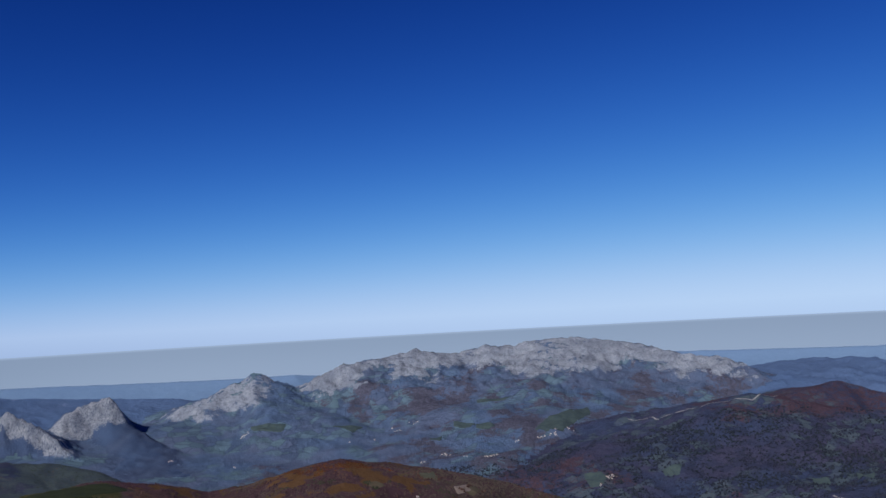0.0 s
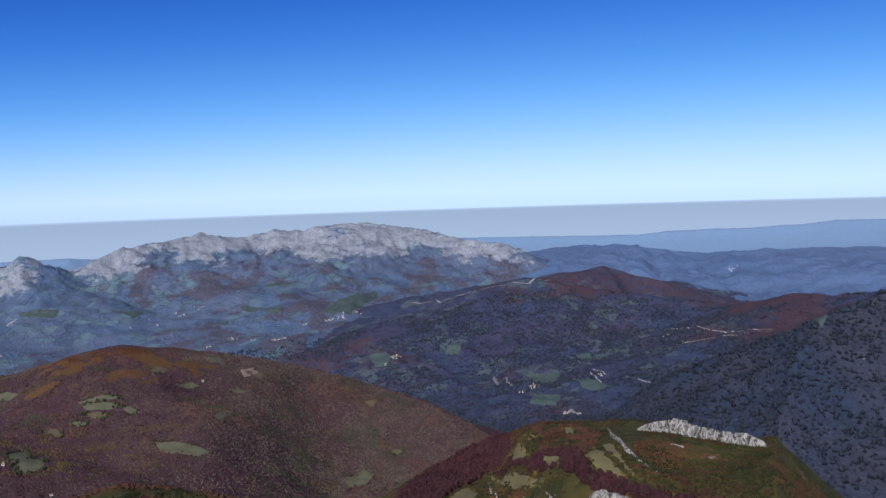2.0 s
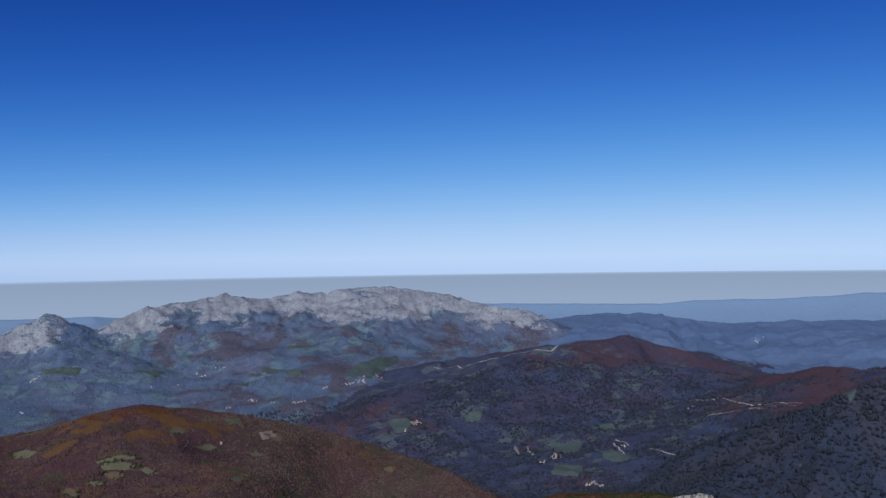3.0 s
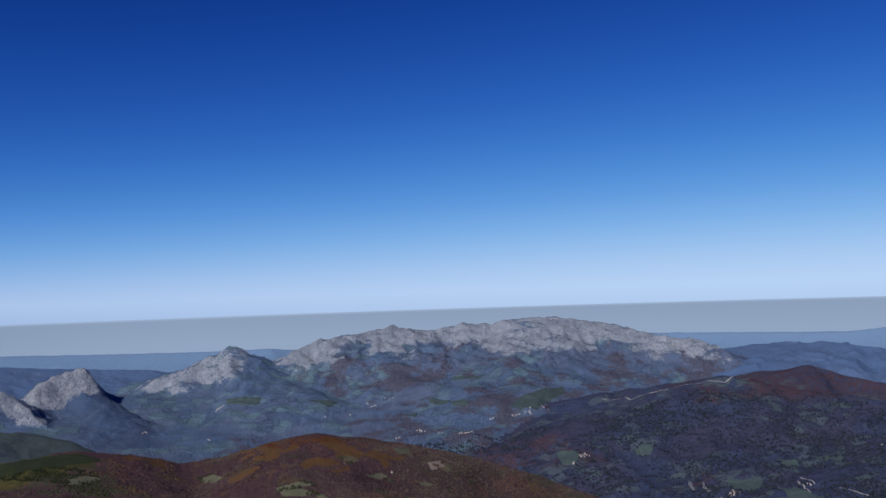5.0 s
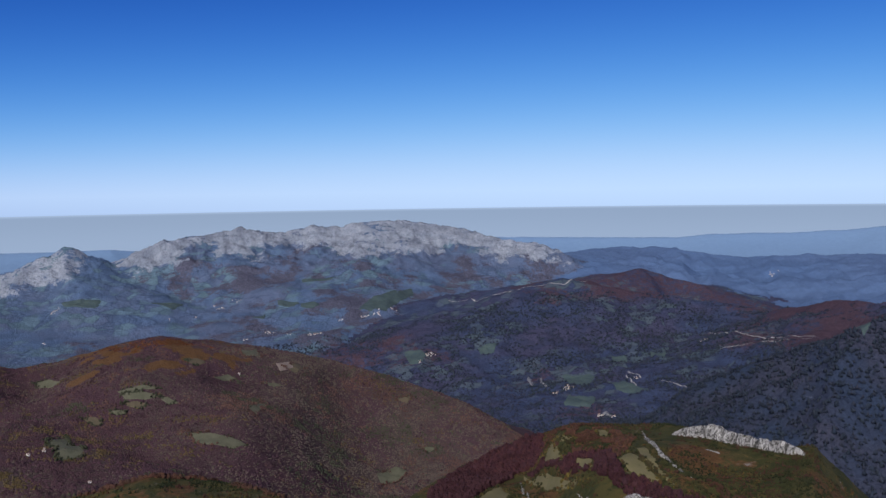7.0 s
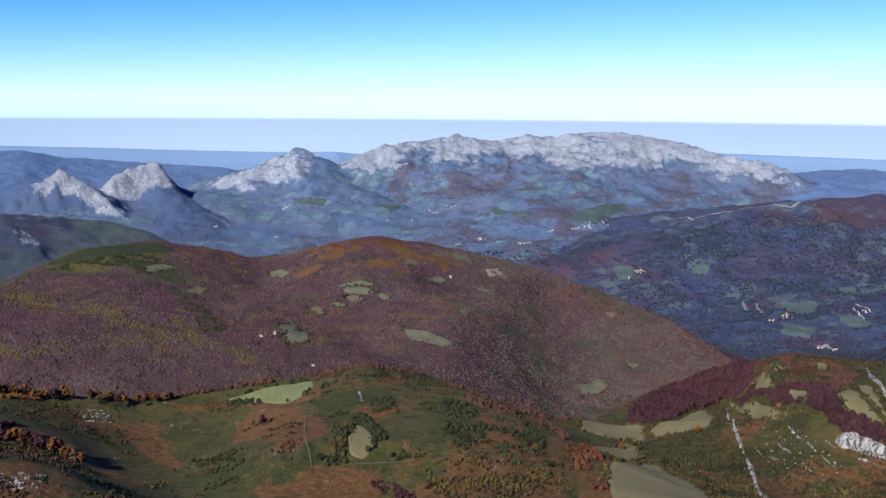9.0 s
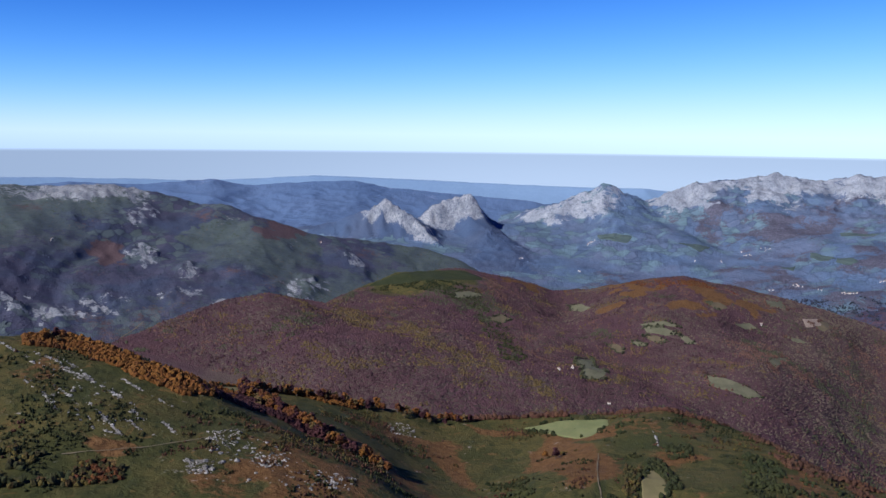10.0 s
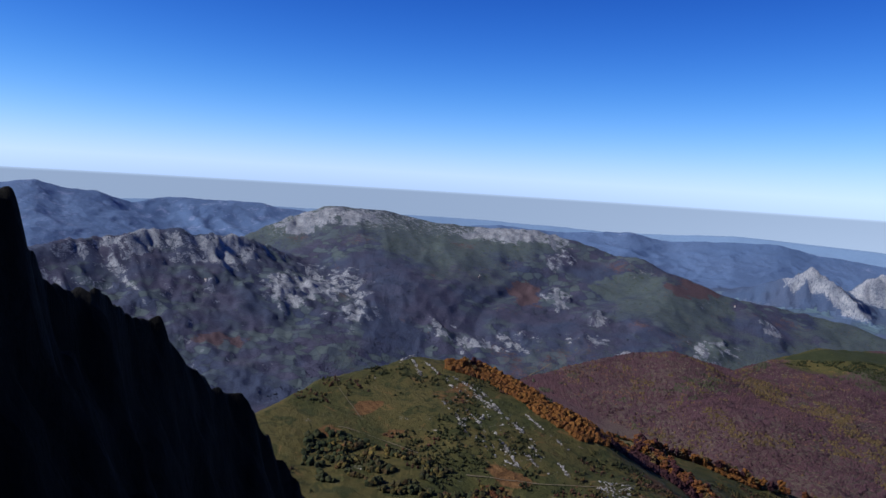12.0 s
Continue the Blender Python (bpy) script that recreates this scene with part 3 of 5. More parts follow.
piece_of_land("grassy_ridge", ["shoulder"], NEAR, "green and rust-brown pasture ridge with autumn tree rows", "ridge")
piece_of_land("wooded_knoll", ["red"], NEAR, "knoll with dark red autumn woods, small fields and white rock", "knoll")
piece_of_land("wooded_hill", ["purple"], NEAR, "broad hill of purple-brown leafless woods with pale clearings", "hill")
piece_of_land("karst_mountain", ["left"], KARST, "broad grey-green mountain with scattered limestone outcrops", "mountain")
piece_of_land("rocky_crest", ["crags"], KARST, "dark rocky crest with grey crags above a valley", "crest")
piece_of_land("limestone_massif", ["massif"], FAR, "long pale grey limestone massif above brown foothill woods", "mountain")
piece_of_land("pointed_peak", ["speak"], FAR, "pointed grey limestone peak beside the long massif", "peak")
piece_of_land("wooded_bench", ["bench"], FAR, "haze-blue wooded bench under the white crags", "foothill")
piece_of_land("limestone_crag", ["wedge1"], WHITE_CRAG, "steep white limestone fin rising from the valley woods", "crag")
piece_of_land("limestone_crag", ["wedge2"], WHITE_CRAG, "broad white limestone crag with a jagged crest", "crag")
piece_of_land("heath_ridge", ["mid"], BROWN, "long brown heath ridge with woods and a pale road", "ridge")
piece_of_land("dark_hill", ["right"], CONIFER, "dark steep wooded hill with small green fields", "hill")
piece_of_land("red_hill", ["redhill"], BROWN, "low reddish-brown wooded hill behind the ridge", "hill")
piece_of_land("distant_mountain", ["farleft"], DISTANT, "haze-blue distant mountain chain with a small peak", "mountain")
piece_of_land("distant_hill", ["backleft"], DISTANT, "haze-blue wooded hills in the far distance", "hill")
piece_of_land("distant_hill", ["backright"], DISTANT, "dark haze-blue rolling hills in the far distance", "hill")
piece_of_land("distant_plateau", ["plateau_l"], HORIZON, "pale haze-blue level hills on the horizon", "hill")
piece_of_land("distant_plateau", ["plateau_r"], HORIZON, "pale haze-blue hill line on the horizon", "hill")

# ---- the hazy sea behind the last hills: a backdrop ring that glows ----
SEA, snt, sb = nodes_of("hazy_sea_glow", 1.0, 0.0)
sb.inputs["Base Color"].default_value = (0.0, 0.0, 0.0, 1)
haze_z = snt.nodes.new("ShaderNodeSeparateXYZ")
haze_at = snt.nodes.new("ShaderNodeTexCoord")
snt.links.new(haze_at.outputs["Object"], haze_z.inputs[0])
# The glow is dimmed to the left, away from the sun's glint.
dim_left = ramp(snt, haze_z.outputs[0], -1200, -4300)
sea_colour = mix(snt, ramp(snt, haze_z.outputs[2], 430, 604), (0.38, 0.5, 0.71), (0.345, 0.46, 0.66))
sea_air = mix(snt, dim_left, sea_colour, (0.26, 0.35, 0.52))
# the glow is lightened towards its top edge, like haze over the horizon
snt.links.new(mix(snt, math_node(snt, "MULTIPLY", ramp(snt, haze_z.outputs[2], 590, 606), 0.75), sea_air, mix(snt, dim_left, (0.5, 0.66, 0.92), (0.4, 0.55, 0.8))), sb.inputs["Emission Color"])
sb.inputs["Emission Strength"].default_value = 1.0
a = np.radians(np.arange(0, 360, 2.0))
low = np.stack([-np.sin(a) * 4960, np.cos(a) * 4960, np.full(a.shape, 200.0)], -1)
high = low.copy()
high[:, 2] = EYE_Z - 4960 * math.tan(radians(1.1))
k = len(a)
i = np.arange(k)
tagged(new("backdrop", mesh_from("backdrop", np.concatenate([low, high]), np.stack([i, (i + 1) % k, (i + 1) % k + k, i + k], -1), SEA, True)), "pale grey-blue glowing backdrop of hazy sea along the horizon", "backdrop", kind="structure")


def on_sheet(values, x, y):
    """What the ground sheet holds at x, y, taken between its corners."""
    x, y = np.asarray(x, float), np.asarray(y, float)
    az = np.degrees(np.arctan2(-x, y))
    az = np.where(az < -48, az + 360, az)
    r = np.hypot(x, y)
    j = np.clip(np.searchsorted(turns, az, "right") - 1, 0, len(turns) - 1)
    j2 = (j + 1) % len(turns)
    span = np.where(j2 == 0, 312, turns[j2]) - turns[j]
    fj = np.clip((az - turns[j]) / span, 0, 1)
    i = np.clip(np.searchsorted(rings, r, "right") - 1, 0, len(rings) - 2)
    fi = (r - rings[i]) / (rings[i + 1] - rings[i])
    return (values[i, j] * (1 - fj) + values[i, j2] * fj) * (1 - fi) + (values[i + 1, j] * (1 - fj) + values[i + 1, j2] * fj) * fi


def ground_z(x, y):
    """Height of the ground sheet itself at x, y."""
    return on_sheet(gz, x, y)


def share_of(crests, x, y):
    return on_sheet(sum(share[NAMES.index(c)] for c in crests), x, y)


def inside(x, y, polygon):
    hit = np.zeros(np.shape(x), bool)
    n = len(polygon)
    for i in range(n):
        (ax, ay), (bx, by) = polygon[i], polygon[(i + 1) % n]
        if ay != by:
            hit ^= ((ay > y) != (by > y)) & (x < (bx - ax) * (y - ay) / (by - ay) + ax)
    return hit


def part(name, me, parent, label=""):
    ob = new(name, me)
    ob.parent = parent
    return tagged(ob, label)


# ---- fields: turf laid over the slopes ----
def field_material(name, a, b, c):
    m, nt, bs = nodes_of(name, 0.95, 0.1)
    blotch = noise_node(nt, 0.06, 5, 0.65)
    tufts = noise_node(nt, 0.5, 4, 0.7)
    col = mix(nt, ramp(nt, blotch, 0.38, 0.64), a, b)
    col = mix(nt, math_node(nt, "MULTIPLY", ramp(nt, tufts, 0.5, 0.75), 0.5), col, c)
    nt.links.new(col, bs.inputs["Base Color"])
    bump(nt, bs, tufts, 0.6, 0.4)
    return m


PALE_TURF = field_material("pale_turf", (0.118, 0.116, 0.078), (0.09, 0.092, 0.06), (0.145, 0.128, 0.088))
GREEN_TURF = field_material("green_turf", (0.15, 0.165, 0.075), (0.12, 0.138, 0.062), (0.19, 0.17, 0.085))
BROWN_TURF = field_material("brown_turf", (0.115, 0.092, 0.06), (0.085, 0.076, 0.05), (0.145, 0.11, 0.07))
DRY_TURF = field_material("dry_turf", (0.165, 0.142, 0.074), (0.135, 0.12, 0.06), (0.19, 0.155, 0.082))
# Valley turf is dulled and cooled by haze put into its colour.
VALLEY_TURF = field_material("hazy_valley_turf", (0.068, 0.096, 0.092), (0.052, 0.077, 0.086), (0.08, 0.104, 0.098))


def field(name, polygon, material, label, lift):
    """A field with an uneven rim, draped on the ground."""
    pts = np.array(polygon, float)
    mid = pts.mean(0)
    closed = np.concatenate([pts, pts[:1]])
    leg = np.hypot(*np.diff(closed, axis=0).T)
    s = np.concatenate([[0], np.cumsum(leg)])
    u = np.linspace(0, s[-1], 72, endpoint=False)
    rim = np.stack([np.interp(u, s, closed[:, k]) for k in (0, 1)], -1)
    for _ in range(3):
        rim = 0.5 * rim + 0.25 * (np.roll(rim, 1, 0) + np.roll(rim, -1, 0))
    wob = 1 + 0.07 * fractal(rim[:, 0] / 9, rim[:, 1] / 9, 3, 8)
    rim = mid + (rim - mid) * wob[:, None]
    steps = np.linspace(0.02, 1, 12)
    xy = (mid + (rim - mid)[None] * steps[:, None, None]).reshape(-1, 2)
    z = ground_z(xy[:, 0], xy[:, 1]) + lift
    z[-72:] -= lift + 0.3
    k = np.arange(11 * 72)
    right = (k // 72) * 72 + (k + 1) % 72
    me = mesh_from(name, np.column_stack([xy, z]), np.stack([k, right, right + 72, k + 72], -1), material, True)
    return tagged(new(name, me), label, "field", kind="structure")


# ---- fields, tracks, villages, thickets and rocks in plan ----
MEADOWS = []
MEADOWS.append([(-194, 1127), (-166, 1132), (-138, 1128), (-175, 1114)])
MEADOWS.append([(-53, 1335), (-27, 1384), (-18, 1312), (-43, 1295)])
MEADOWS.append([(178, 1308), (206, 1320), (196, 1297)])
MEADOWS.append([(-98, 1020), (-68, 1010), (-31, 985), (-48, 971), (-88, 984)])
MEADOWS.append([(-238, 971), (-226, 1007), (-176, 860), (-178, 834), (-194, 825)])
MEADOWS.append([(-224, 1069), (-208, 1070), (-196, 1057), (-205, 1048)])
MEADOWS.append([(-196, 1080), (-183, 1082), (-172, 1079), (-184, 1072)])
MEADOWS.append([(-188, 1119), (-163, 1118), (-137, 1112), (-154, 1102), (-179, 1103)])
MEADOWS.append([(-184, 1095), (-166, 1100), (-150, 1095), (-165, 1085)])
MEADOWS.append([(-141, 1109), (-130, 1112), (-116, 1099), (-127, 1095)])
MEADOWS.append([(-328, 1286), (-310, 1293), (-286, 1258), (-294, 1251), (-319, 1270)])
MEADOWS.append([(-123, 1239), (-107, 1253), (-92, 1242), (-107, 1215)])
MEADOWS.append([(-20, 1225), (0, 1235), (12, 1232), (-4, 1222)])
MEADOWS.append([(-451, 1120), (-436, 1145), (-415, 1152), (-425, 1130), (-440, 1100)])
MEADOWS.append([(-383, 1076), (-374, 1106), (-357, 1096), (-363, 1065)])
MEADOWS.append([(124, 1106), (154, 1135), (169, 1120), (154, 1087), (125, 1068)])
MEADOWS.append([(197, 1191), (218, 1185), (206, 1174)])
MEADOWS.append([(10, 1287), (31, 1332), (48, 1322), (31, 1282)])
MEADOWS.append([(-82, 1202), (-64, 1226), (-52, 1221), (-70, 1200)])
MEADOWS.append([(-33, 1087), (-18, 1157), (-11, 1147), (-24, 1070)])
FIELDS = []
FIELDS.append([(-124, 399), (-107, 410), (-84, 413), (-80, 399), (-83, 377), (-101, 388)])
FIELDS.append([(-50, 308), (-49, 328), (-43, 317), (-38, 298), (-41, 286), (-46, 289)])
FIELDS.append([(53, 463), (88, 458), (84, 428), (66, 419), (50, 427)])
FIELDS.append([(51, 388), (77, 413), (73, 385), (49, 304), (44, 325)])
FIELDS.append([(42, 289), (56, 330), (68, 373), (80, 377), (81, 319), (77, 262), (75, 234), (43, 236), (41, 256)])
FIELDS.append([(86, 440), (134, 515), (134, 482), (117, 437), (87, 429)])
FIELDS.append([(157, 542), (152, 460), (151, 405), (146, 440), (151, 514)])
FIELDS.append([(168, 409), (180, 422), (178, 392), (179, 378), (173, 380), (167, 391)])
FIELDS.append([(-240, 314), (-235, 329), (-231, 337), (-227, 327), (-227, 309)])
FIELDS.append([(174, 564), (159, 470), (156, 450), (156, 490)])
FIELDS.append([(166, 497), (169, 477), (165, 469), (163, 484)])
FIELDS.append([(189, 493), (197, 491), (189, 475), (182, 475)])
FIELDS.append([(159, 448), (162, 429), (156, 408), (155, 423)])
FIELDS.append([(194, 436), (185, 396), (184, 374), (181, 379), (180, 401), (187, 431)])
VALLEY_FIELDS = []
VALLEY_FIELDS.append([(286, 3002), (339, 3126), (411, 3198), (534, 3374), (527, 3262), (442, 3121), (379, 2960), (301, 2961)])
VALLEY_FIELDS.append([(357, 2414), (405, 2414), (413, 2348), (385, 2296), (355, 2301)])
VALLEY_FIELDS.append([(717, 2105), (781, 2039), (736, 1954), (689, 1980)])
VALLEY_FIELDS.append([(789, 1985), (806, 1857), (803, 1761), (760, 1841)])
VALLEY_FIELDS.append([(663, 1904), (709, 1845), (667, 1766), (618, 1809)])
VALLEY_FIELDS.append([(1008, 2222), (1010, 2124), (970, 2054), (981, 2155)])
VALLEY_FIELDS.append([(895, 2218), (926, 2197), (924, 2172), (858, 2104)])
VALLEY_FIELDS.append([(558, 2367), (619, 2385), (598, 2333), (558, 2334)])
VALLEY_FIELDS.append([(16, 3248), (97, 3167), (74, 3095), (15, 3192)])
VALLEY_FIELDS.append([(97, 3167), (163, 3068), (131, 3037), (93, 3071)])
VALLEY_FIELDS.append([(109, 3478), (252, 3447), (195, 3426), (118, 3430)])
VALLEY_FIELDS.append([(-75, 3087), (-26, 3112), (-32, 3032)])
VALLEY_FIELDS.append([(-749, 3333), (-609, 3345), (-621, 3294), (-719, 3282)])
VALLEY_FIELDS.append([(-444, 3339), (-320, 3337), (-353, 3245)])
VALLEY_FIELDS.append([(983, 1760), (1020, 1757), (966, 1641), (930, 1652)])
VALLEY_FIELDS.append([(940, 1281), (937, 1246), (907, 1192), (874, 1164), (907, 1247)])
VALLEY_FIELDS.append([(986, 1263), (987, 1224), (976, 1217), (973, 1250)])
TRACKS = []
TRACKS.append((4.0, [(599, 2972), (672, 2940), (707, 2841), (761, 2827), (821, 2836), (867, 2797), (899, 2778), (943, 2738), (996, 2779), (1066, 2864)]))
TRACKS.append((3.4, [(1181, 2217), (1172, 2113), (1173, 1983), (1174, 1889), (1211, 1779)]))
TRACKS.append((3.2, [(1058, 1929), (1115, 1906), (1150, 1848), (1202, 1766)]))
TRACKS.append((3.0, [(847, 1803), (869, 1766), (890, 1728), (888, 1675)]))
TRACKS.append((2.6, [(825, 1953), (815, 1905), (805, 1848)]))
TRACKS.append((2.6, [(835, 1966), (839, 1929), (835, 1888)]))
TRACKS.append((2.0, [(-334, 1344), (-302, 1352), (-249, 1342), (-232, 1348)]))
TRACKS.append((2.0, [(-1144, 1214), (-1151, 1257), (-1159, 1298)]))
TRACKS.append((0.42, [(-237, 162), (-229, 168), (-221, 172), (-210, 175)]))
TRACKS.append((0.42, [(-191, 179), (-179, 190), (-168, 205), (-164, 215), (-166, 226)]))
TRACKS.append((0.35, [(-265, 181), (-249, 176), (-238, 173)]))
TRACKS.append((0.49, [(-73, 341), (-66, 309), (-60, 288), (-57, 278)]))
TRACKS.append((0.42, [(-57, 278), (-48, 282), (-39, 284), (-25, 284)]))
TRACKS.append((0.35, [(-18, 287), (-2, 289), (13, 286), (26, 294)]))
TRACKS.append((0.56, [(87, 454), (83, 433), (77, 402)]))
TRACKS.append((0.49, [(190, 467), (207, 479), (224, 504)]))
TRACKS.append((0.56, [(162, 396), (171, 383), (178, 374)]))
# villages and hamlets: place and number of houses
VILLAGES = [
    (-759, 3281, 12), (-355, 3156, 2), (-270, 3205, 4), (-194, 3306, 7), (-135, 3317, 6), (-17, 2904, 8), (50, 2816, 3), (126, 2749, 12),
    (221, 2928, 4), (299, 2937, 8), (349, 2947, 9), (406, 3013, 5), (418, 2347, 16), (387, 2304, 4), (681, 1957, 12), (644, 1936, 5),
    (660, 1700, 5), (675, 1660, 4), (1106, 2103, 4), (2098, 3406, 9), (-708, 2907, 4), (-928, 2954, 5), (827, 1900, 3),
    (-1198, 2020, 2), (-1739, 832, 2), (-1606, 1503, 2),
    (-210, 846, 3), (-221, 831, 2), (-157, 776, 2), (-49, 1231, 3), (-89, 2807, 3),
]
THICKETS = []
THICKETS.append(('dark_red', 2.6, 1.7, [(88, 507), (118, 555), (147, 582), (166, 590), (188, 604), (178, 561), (156, 552), (113, 501), (84, 482)]))
THICKETS.append(('dark_green', 4.0, 1.8, [(-301, 869), (-329, 1013), (-257, 844), (-256, 816), (-274, 810)]))
THICKETS.append(('dark_red', 2.6, 1.9, [(86, 494), (113, 532), (144, 566), (161, 573), (186, 589), (186, 618), (153, 603), (122, 575), (91, 520)]))
THICKETS.append(('dark_red', 2.6, 1.7, [(80, 460), (110, 484), (153, 544), (166, 547), (183, 579), (161, 571), (119, 527), (86, 491)]))
THICKETS.append(('dark_red', 2.6, 1.6, [(158, 534), (153, 442), (157, 383), (158, 372), (176, 363), (197, 351), (203, 362), (180, 371), (164, 387), (155, 422), (165, 531)]))
THICKETS.append(('red_brown', 3.0, 1.4, [(189, 612), (187, 514), (192, 470), (213, 485), (181, 427), (161, 400), (155, 440), (168, 550)]))
THICKETS.append(('autumn_mix', 2.2, 1.2, [(84, 429), (122, 443), (122, 416), (109, 333), (96, 250), (70, 243), (74, 306), (81, 363), (75, 384)]))
THICKETS.append(('dark_green', 3.0, 1.2, [(82, 421), (120, 437), (114, 377), (78, 272), (77, 308), (78, 385)]))
THICKETS.append(('autumn_mix', 2.2, 1.2, [(152, 332), (176, 321), (146, 276), (136, 252), (118, 254), (139, 306)]))
THICKETS.append(('dark_green', 3.0, 1.1, [(151, 328), (168, 314), (132, 252), (119, 253)]))
THICKETS.append(('red_brown', 4.0, 1.1, [(87, 246), (127, 323), (153, 339), (118, 254)]))
THICKETS.append(('dark_green', 3.0, 1.2, [(200, 378), (228, 389), (227, 350), (178, 270), (195, 304), (198, 352)]))
THICKETS.append(('red_brown', 4.6, 1.2, [(196, 382), (210, 375), (217, 341), (197, 301), (202, 333), (197, 373)]))
THICKETS.append(('dark_green', 2.4, 1.5, [(-75, 386), (-70, 399), (-59, 404), (-57, 382), (-66, 378), (-71, 367)]))
THICKETS.append(('dark_green', 2.4, 1.4, [(-50, 358), (-39, 365), (-36, 347), (-44, 341)]))
THICKETS.append(('dark_green', 2.2, 1.5, [(-56, 337), (-48, 341), (-40, 320), (-34, 300), (-24, 287), (-21, 280), (-28, 283), (-38, 299), (-47, 324), (-53, 327)]))
THICKETS.append(('dark_green', 2.6, 1.4, [(-18, 366), (-2, 356), (1, 309), (-6, 291), (-15, 307)]))
THICKETS.append(('dark_green', 3.6, 1.3, [(0, 346), (21, 343), (25, 302), (13, 283), (0, 303)]))
THICKETS.append(('dark_green', 2.4, 1.5, [(-58, 280), (-46, 284), (-47, 290), (-53, 292), (-58, 287)]))
THICKETS.append(('red_brown', 2.4, 1.5, [(-24, 400), (-2, 357), (12, 349), (34, 424), (31, 314), (42, 404), (34, 453), (8, 379), (-13, 401)]))
THICKETS.append(('orange_red', 2.4, 1.5, [(32, 318), (46, 334), (42, 266), (45, 242), (37, 241), (35, 282), (31, 299)]))
THICKETS.append(('dark_red', 2.2, 1.2, [(-38, 275), (-28, 269), (-16, 250), (-16, 244), (-27, 259), (-35, 267)]))
THICKETS.append(('autumn_mix', 3.6, 1.2, [(-19, 282), (22, 295), (29, 281), (31, 241), (-16, 244)]))
THICKETS.append(('autumn_mix', 2.4, 1.4, [(-60, 334), (-52, 325), (-48, 287), (-53, 287)]))
THICKETS.append(('autumn_mix', 2.2, 1.5, [(-229, 157), (-209, 173), (-172, 183), (-166, 176), (-203, 139)]))
THICKETS.append(('golden', 4.2, 1.5, [(-235, 158), (-209, 170), (-180, 180), (-176, 172), (-206, 142)]))
THICKETS.append(('dark_green', 3.4, 1.7, [(-245, 155), (-215, 168), (-184, 178), (-176, 167), (-212, 133)]))
THICKETS.append(('orange_red', 2.2, 1.4, [(-186, 179), (-175, 186), (-166, 176), (-176, 168)]))
THICKETS.append(('dark_red', 1.8, 1.5, [(-195, 245), (-227, 309), (-204, 303), (-185, 292), (-166, 285), (-161, 277), (-176, 274), (-187, 274), (-188, 252), (-193, 242)]))
THICKETS.append(('orange', 1.7, 1.6, [(-273, 240), (-267, 257), (-243, 254), (-221, 249), (-210, 256), (-245, 316), (-237, 326), (-229, 317), (-189, 244), (-193, 235), (-208, 234), (-227, 238), (-249, 239), (-261, 229)]))
THICKETS.append(('orange', 1.7, 1.3, [(-231, 337), (-220, 351), (-213, 365), (-202, 375), (-196, 364), (-204, 351), (-218, 347), (-230, 335)]))
THICKETS.append(('dark_green', 4.0, 1.8, [(-572, 1080), (-547, 1155), (-431, 1160), (-380, 1091), (-423, 1096), (-521, 1114)]))
THICKETS.append(('dark_green', 4.5, 1.6, [(-407, 1092), (-352, 1061), (-290, 949), (-278, 869), (-337, 955)]))
THICKETS.append(('autumn_mix', 2.0, 1.3, [(130, 340), (165, 330), (160, 300), (140, 262), (112, 256), (118, 300)]))
THICKETS.append(('red_brown', 2.6, 1.4, [(184, 395), (206, 385), (222, 350), (214, 320), (196, 335), (190, 370)]))
THICKETS.append(('red_brown', 2.4, 1.5, [(184, 584), (172, 491), (199, 498), (202, 462), (184, 443), (162, 473)]))
THICKETS.append(('dark_red', 2.2, 1.4, [(157, 458), (170, 423), (163, 391), (156, 407)]))
THICKETS.append(('dark_green', 2.4, 1.2, [(136, 342), (155, 312), (135, 254), (114, 247), (94, 259)]))
THICKETS.append(('golden', 3.0, 1.2, [(-21, 283), (2, 284), (17, 279), (18, 239), (-8, 240)]))
THICKETS.append(('dark_green', 2.6, 1.1, [(-114, 320), (-80, 301), (-52, 279), (-64, 277), (-96, 288)]))
THICKETS.append(('red_brown', 2.2, 2.0, [(-167, 391), (-132, 411), (-83, 419), (-59, 414), (-37, 420), (-15, 434), (11, 444), (38, 452), (73, 460), (73, 482), (38, 476), (11, 468), (-15, 456), (-37, 436), (-59, 430), (-83, 436), (-132, 430), (-167, 408)]))
THICKETS.append(('orange_red', 4.0, 1.4, [(-302, 1354), (-229, 1351), (-122, 1347), (-85, 1330), (-184, 1284), (-284, 1356)]))
SLOPE_ROW = [(-471, 622), (-228, 319), (-208, 304), (-186, 289), (-171, 284), (-161, 281), (-150, 283), (-140, 283)]
HEDGE = [(-234, 328), (-221, 346), (-205, 366), (-172, 386), (-150, 397)]
ROCKS = []
ROCKS.append(('rock_wall', 4.5, 8.0, [(230, 476), (243, 464), (254, 450), (262, 435), (268, 420), (273, 408)]))
ROCKS.append(('rock_ledge', 1.3, 1.8, [(151, 527), (129, 433), (124, 401), (116, 357), (105, 314), (97, 272), (98, 252)]))
ROCKS.append(('rock_ledge', 1.7, 2.0, [(218, 491), (202, 444), (194, 413), (193, 398), (198, 386)]))
ROCKS.append(('rock_outcrop', 5.5, 6.0, [(153, 368), (160, 363), (167, 358), (172, 354)]))
ROCKS.append(('rock_outcrop', 3.2, 4.0, [(172, 357), (179, 352), (184, 344), (190, 334)]))
ROCKS.append(('rock_ledge', 1.8, 2.0, [(156, 354), (166, 347), (176, 342), (184, 332)]))
ROCKS.append(('rock_crag', 8.0, 8.0, [(156, 296), (164, 302), (173, 305), (184, 302)]))
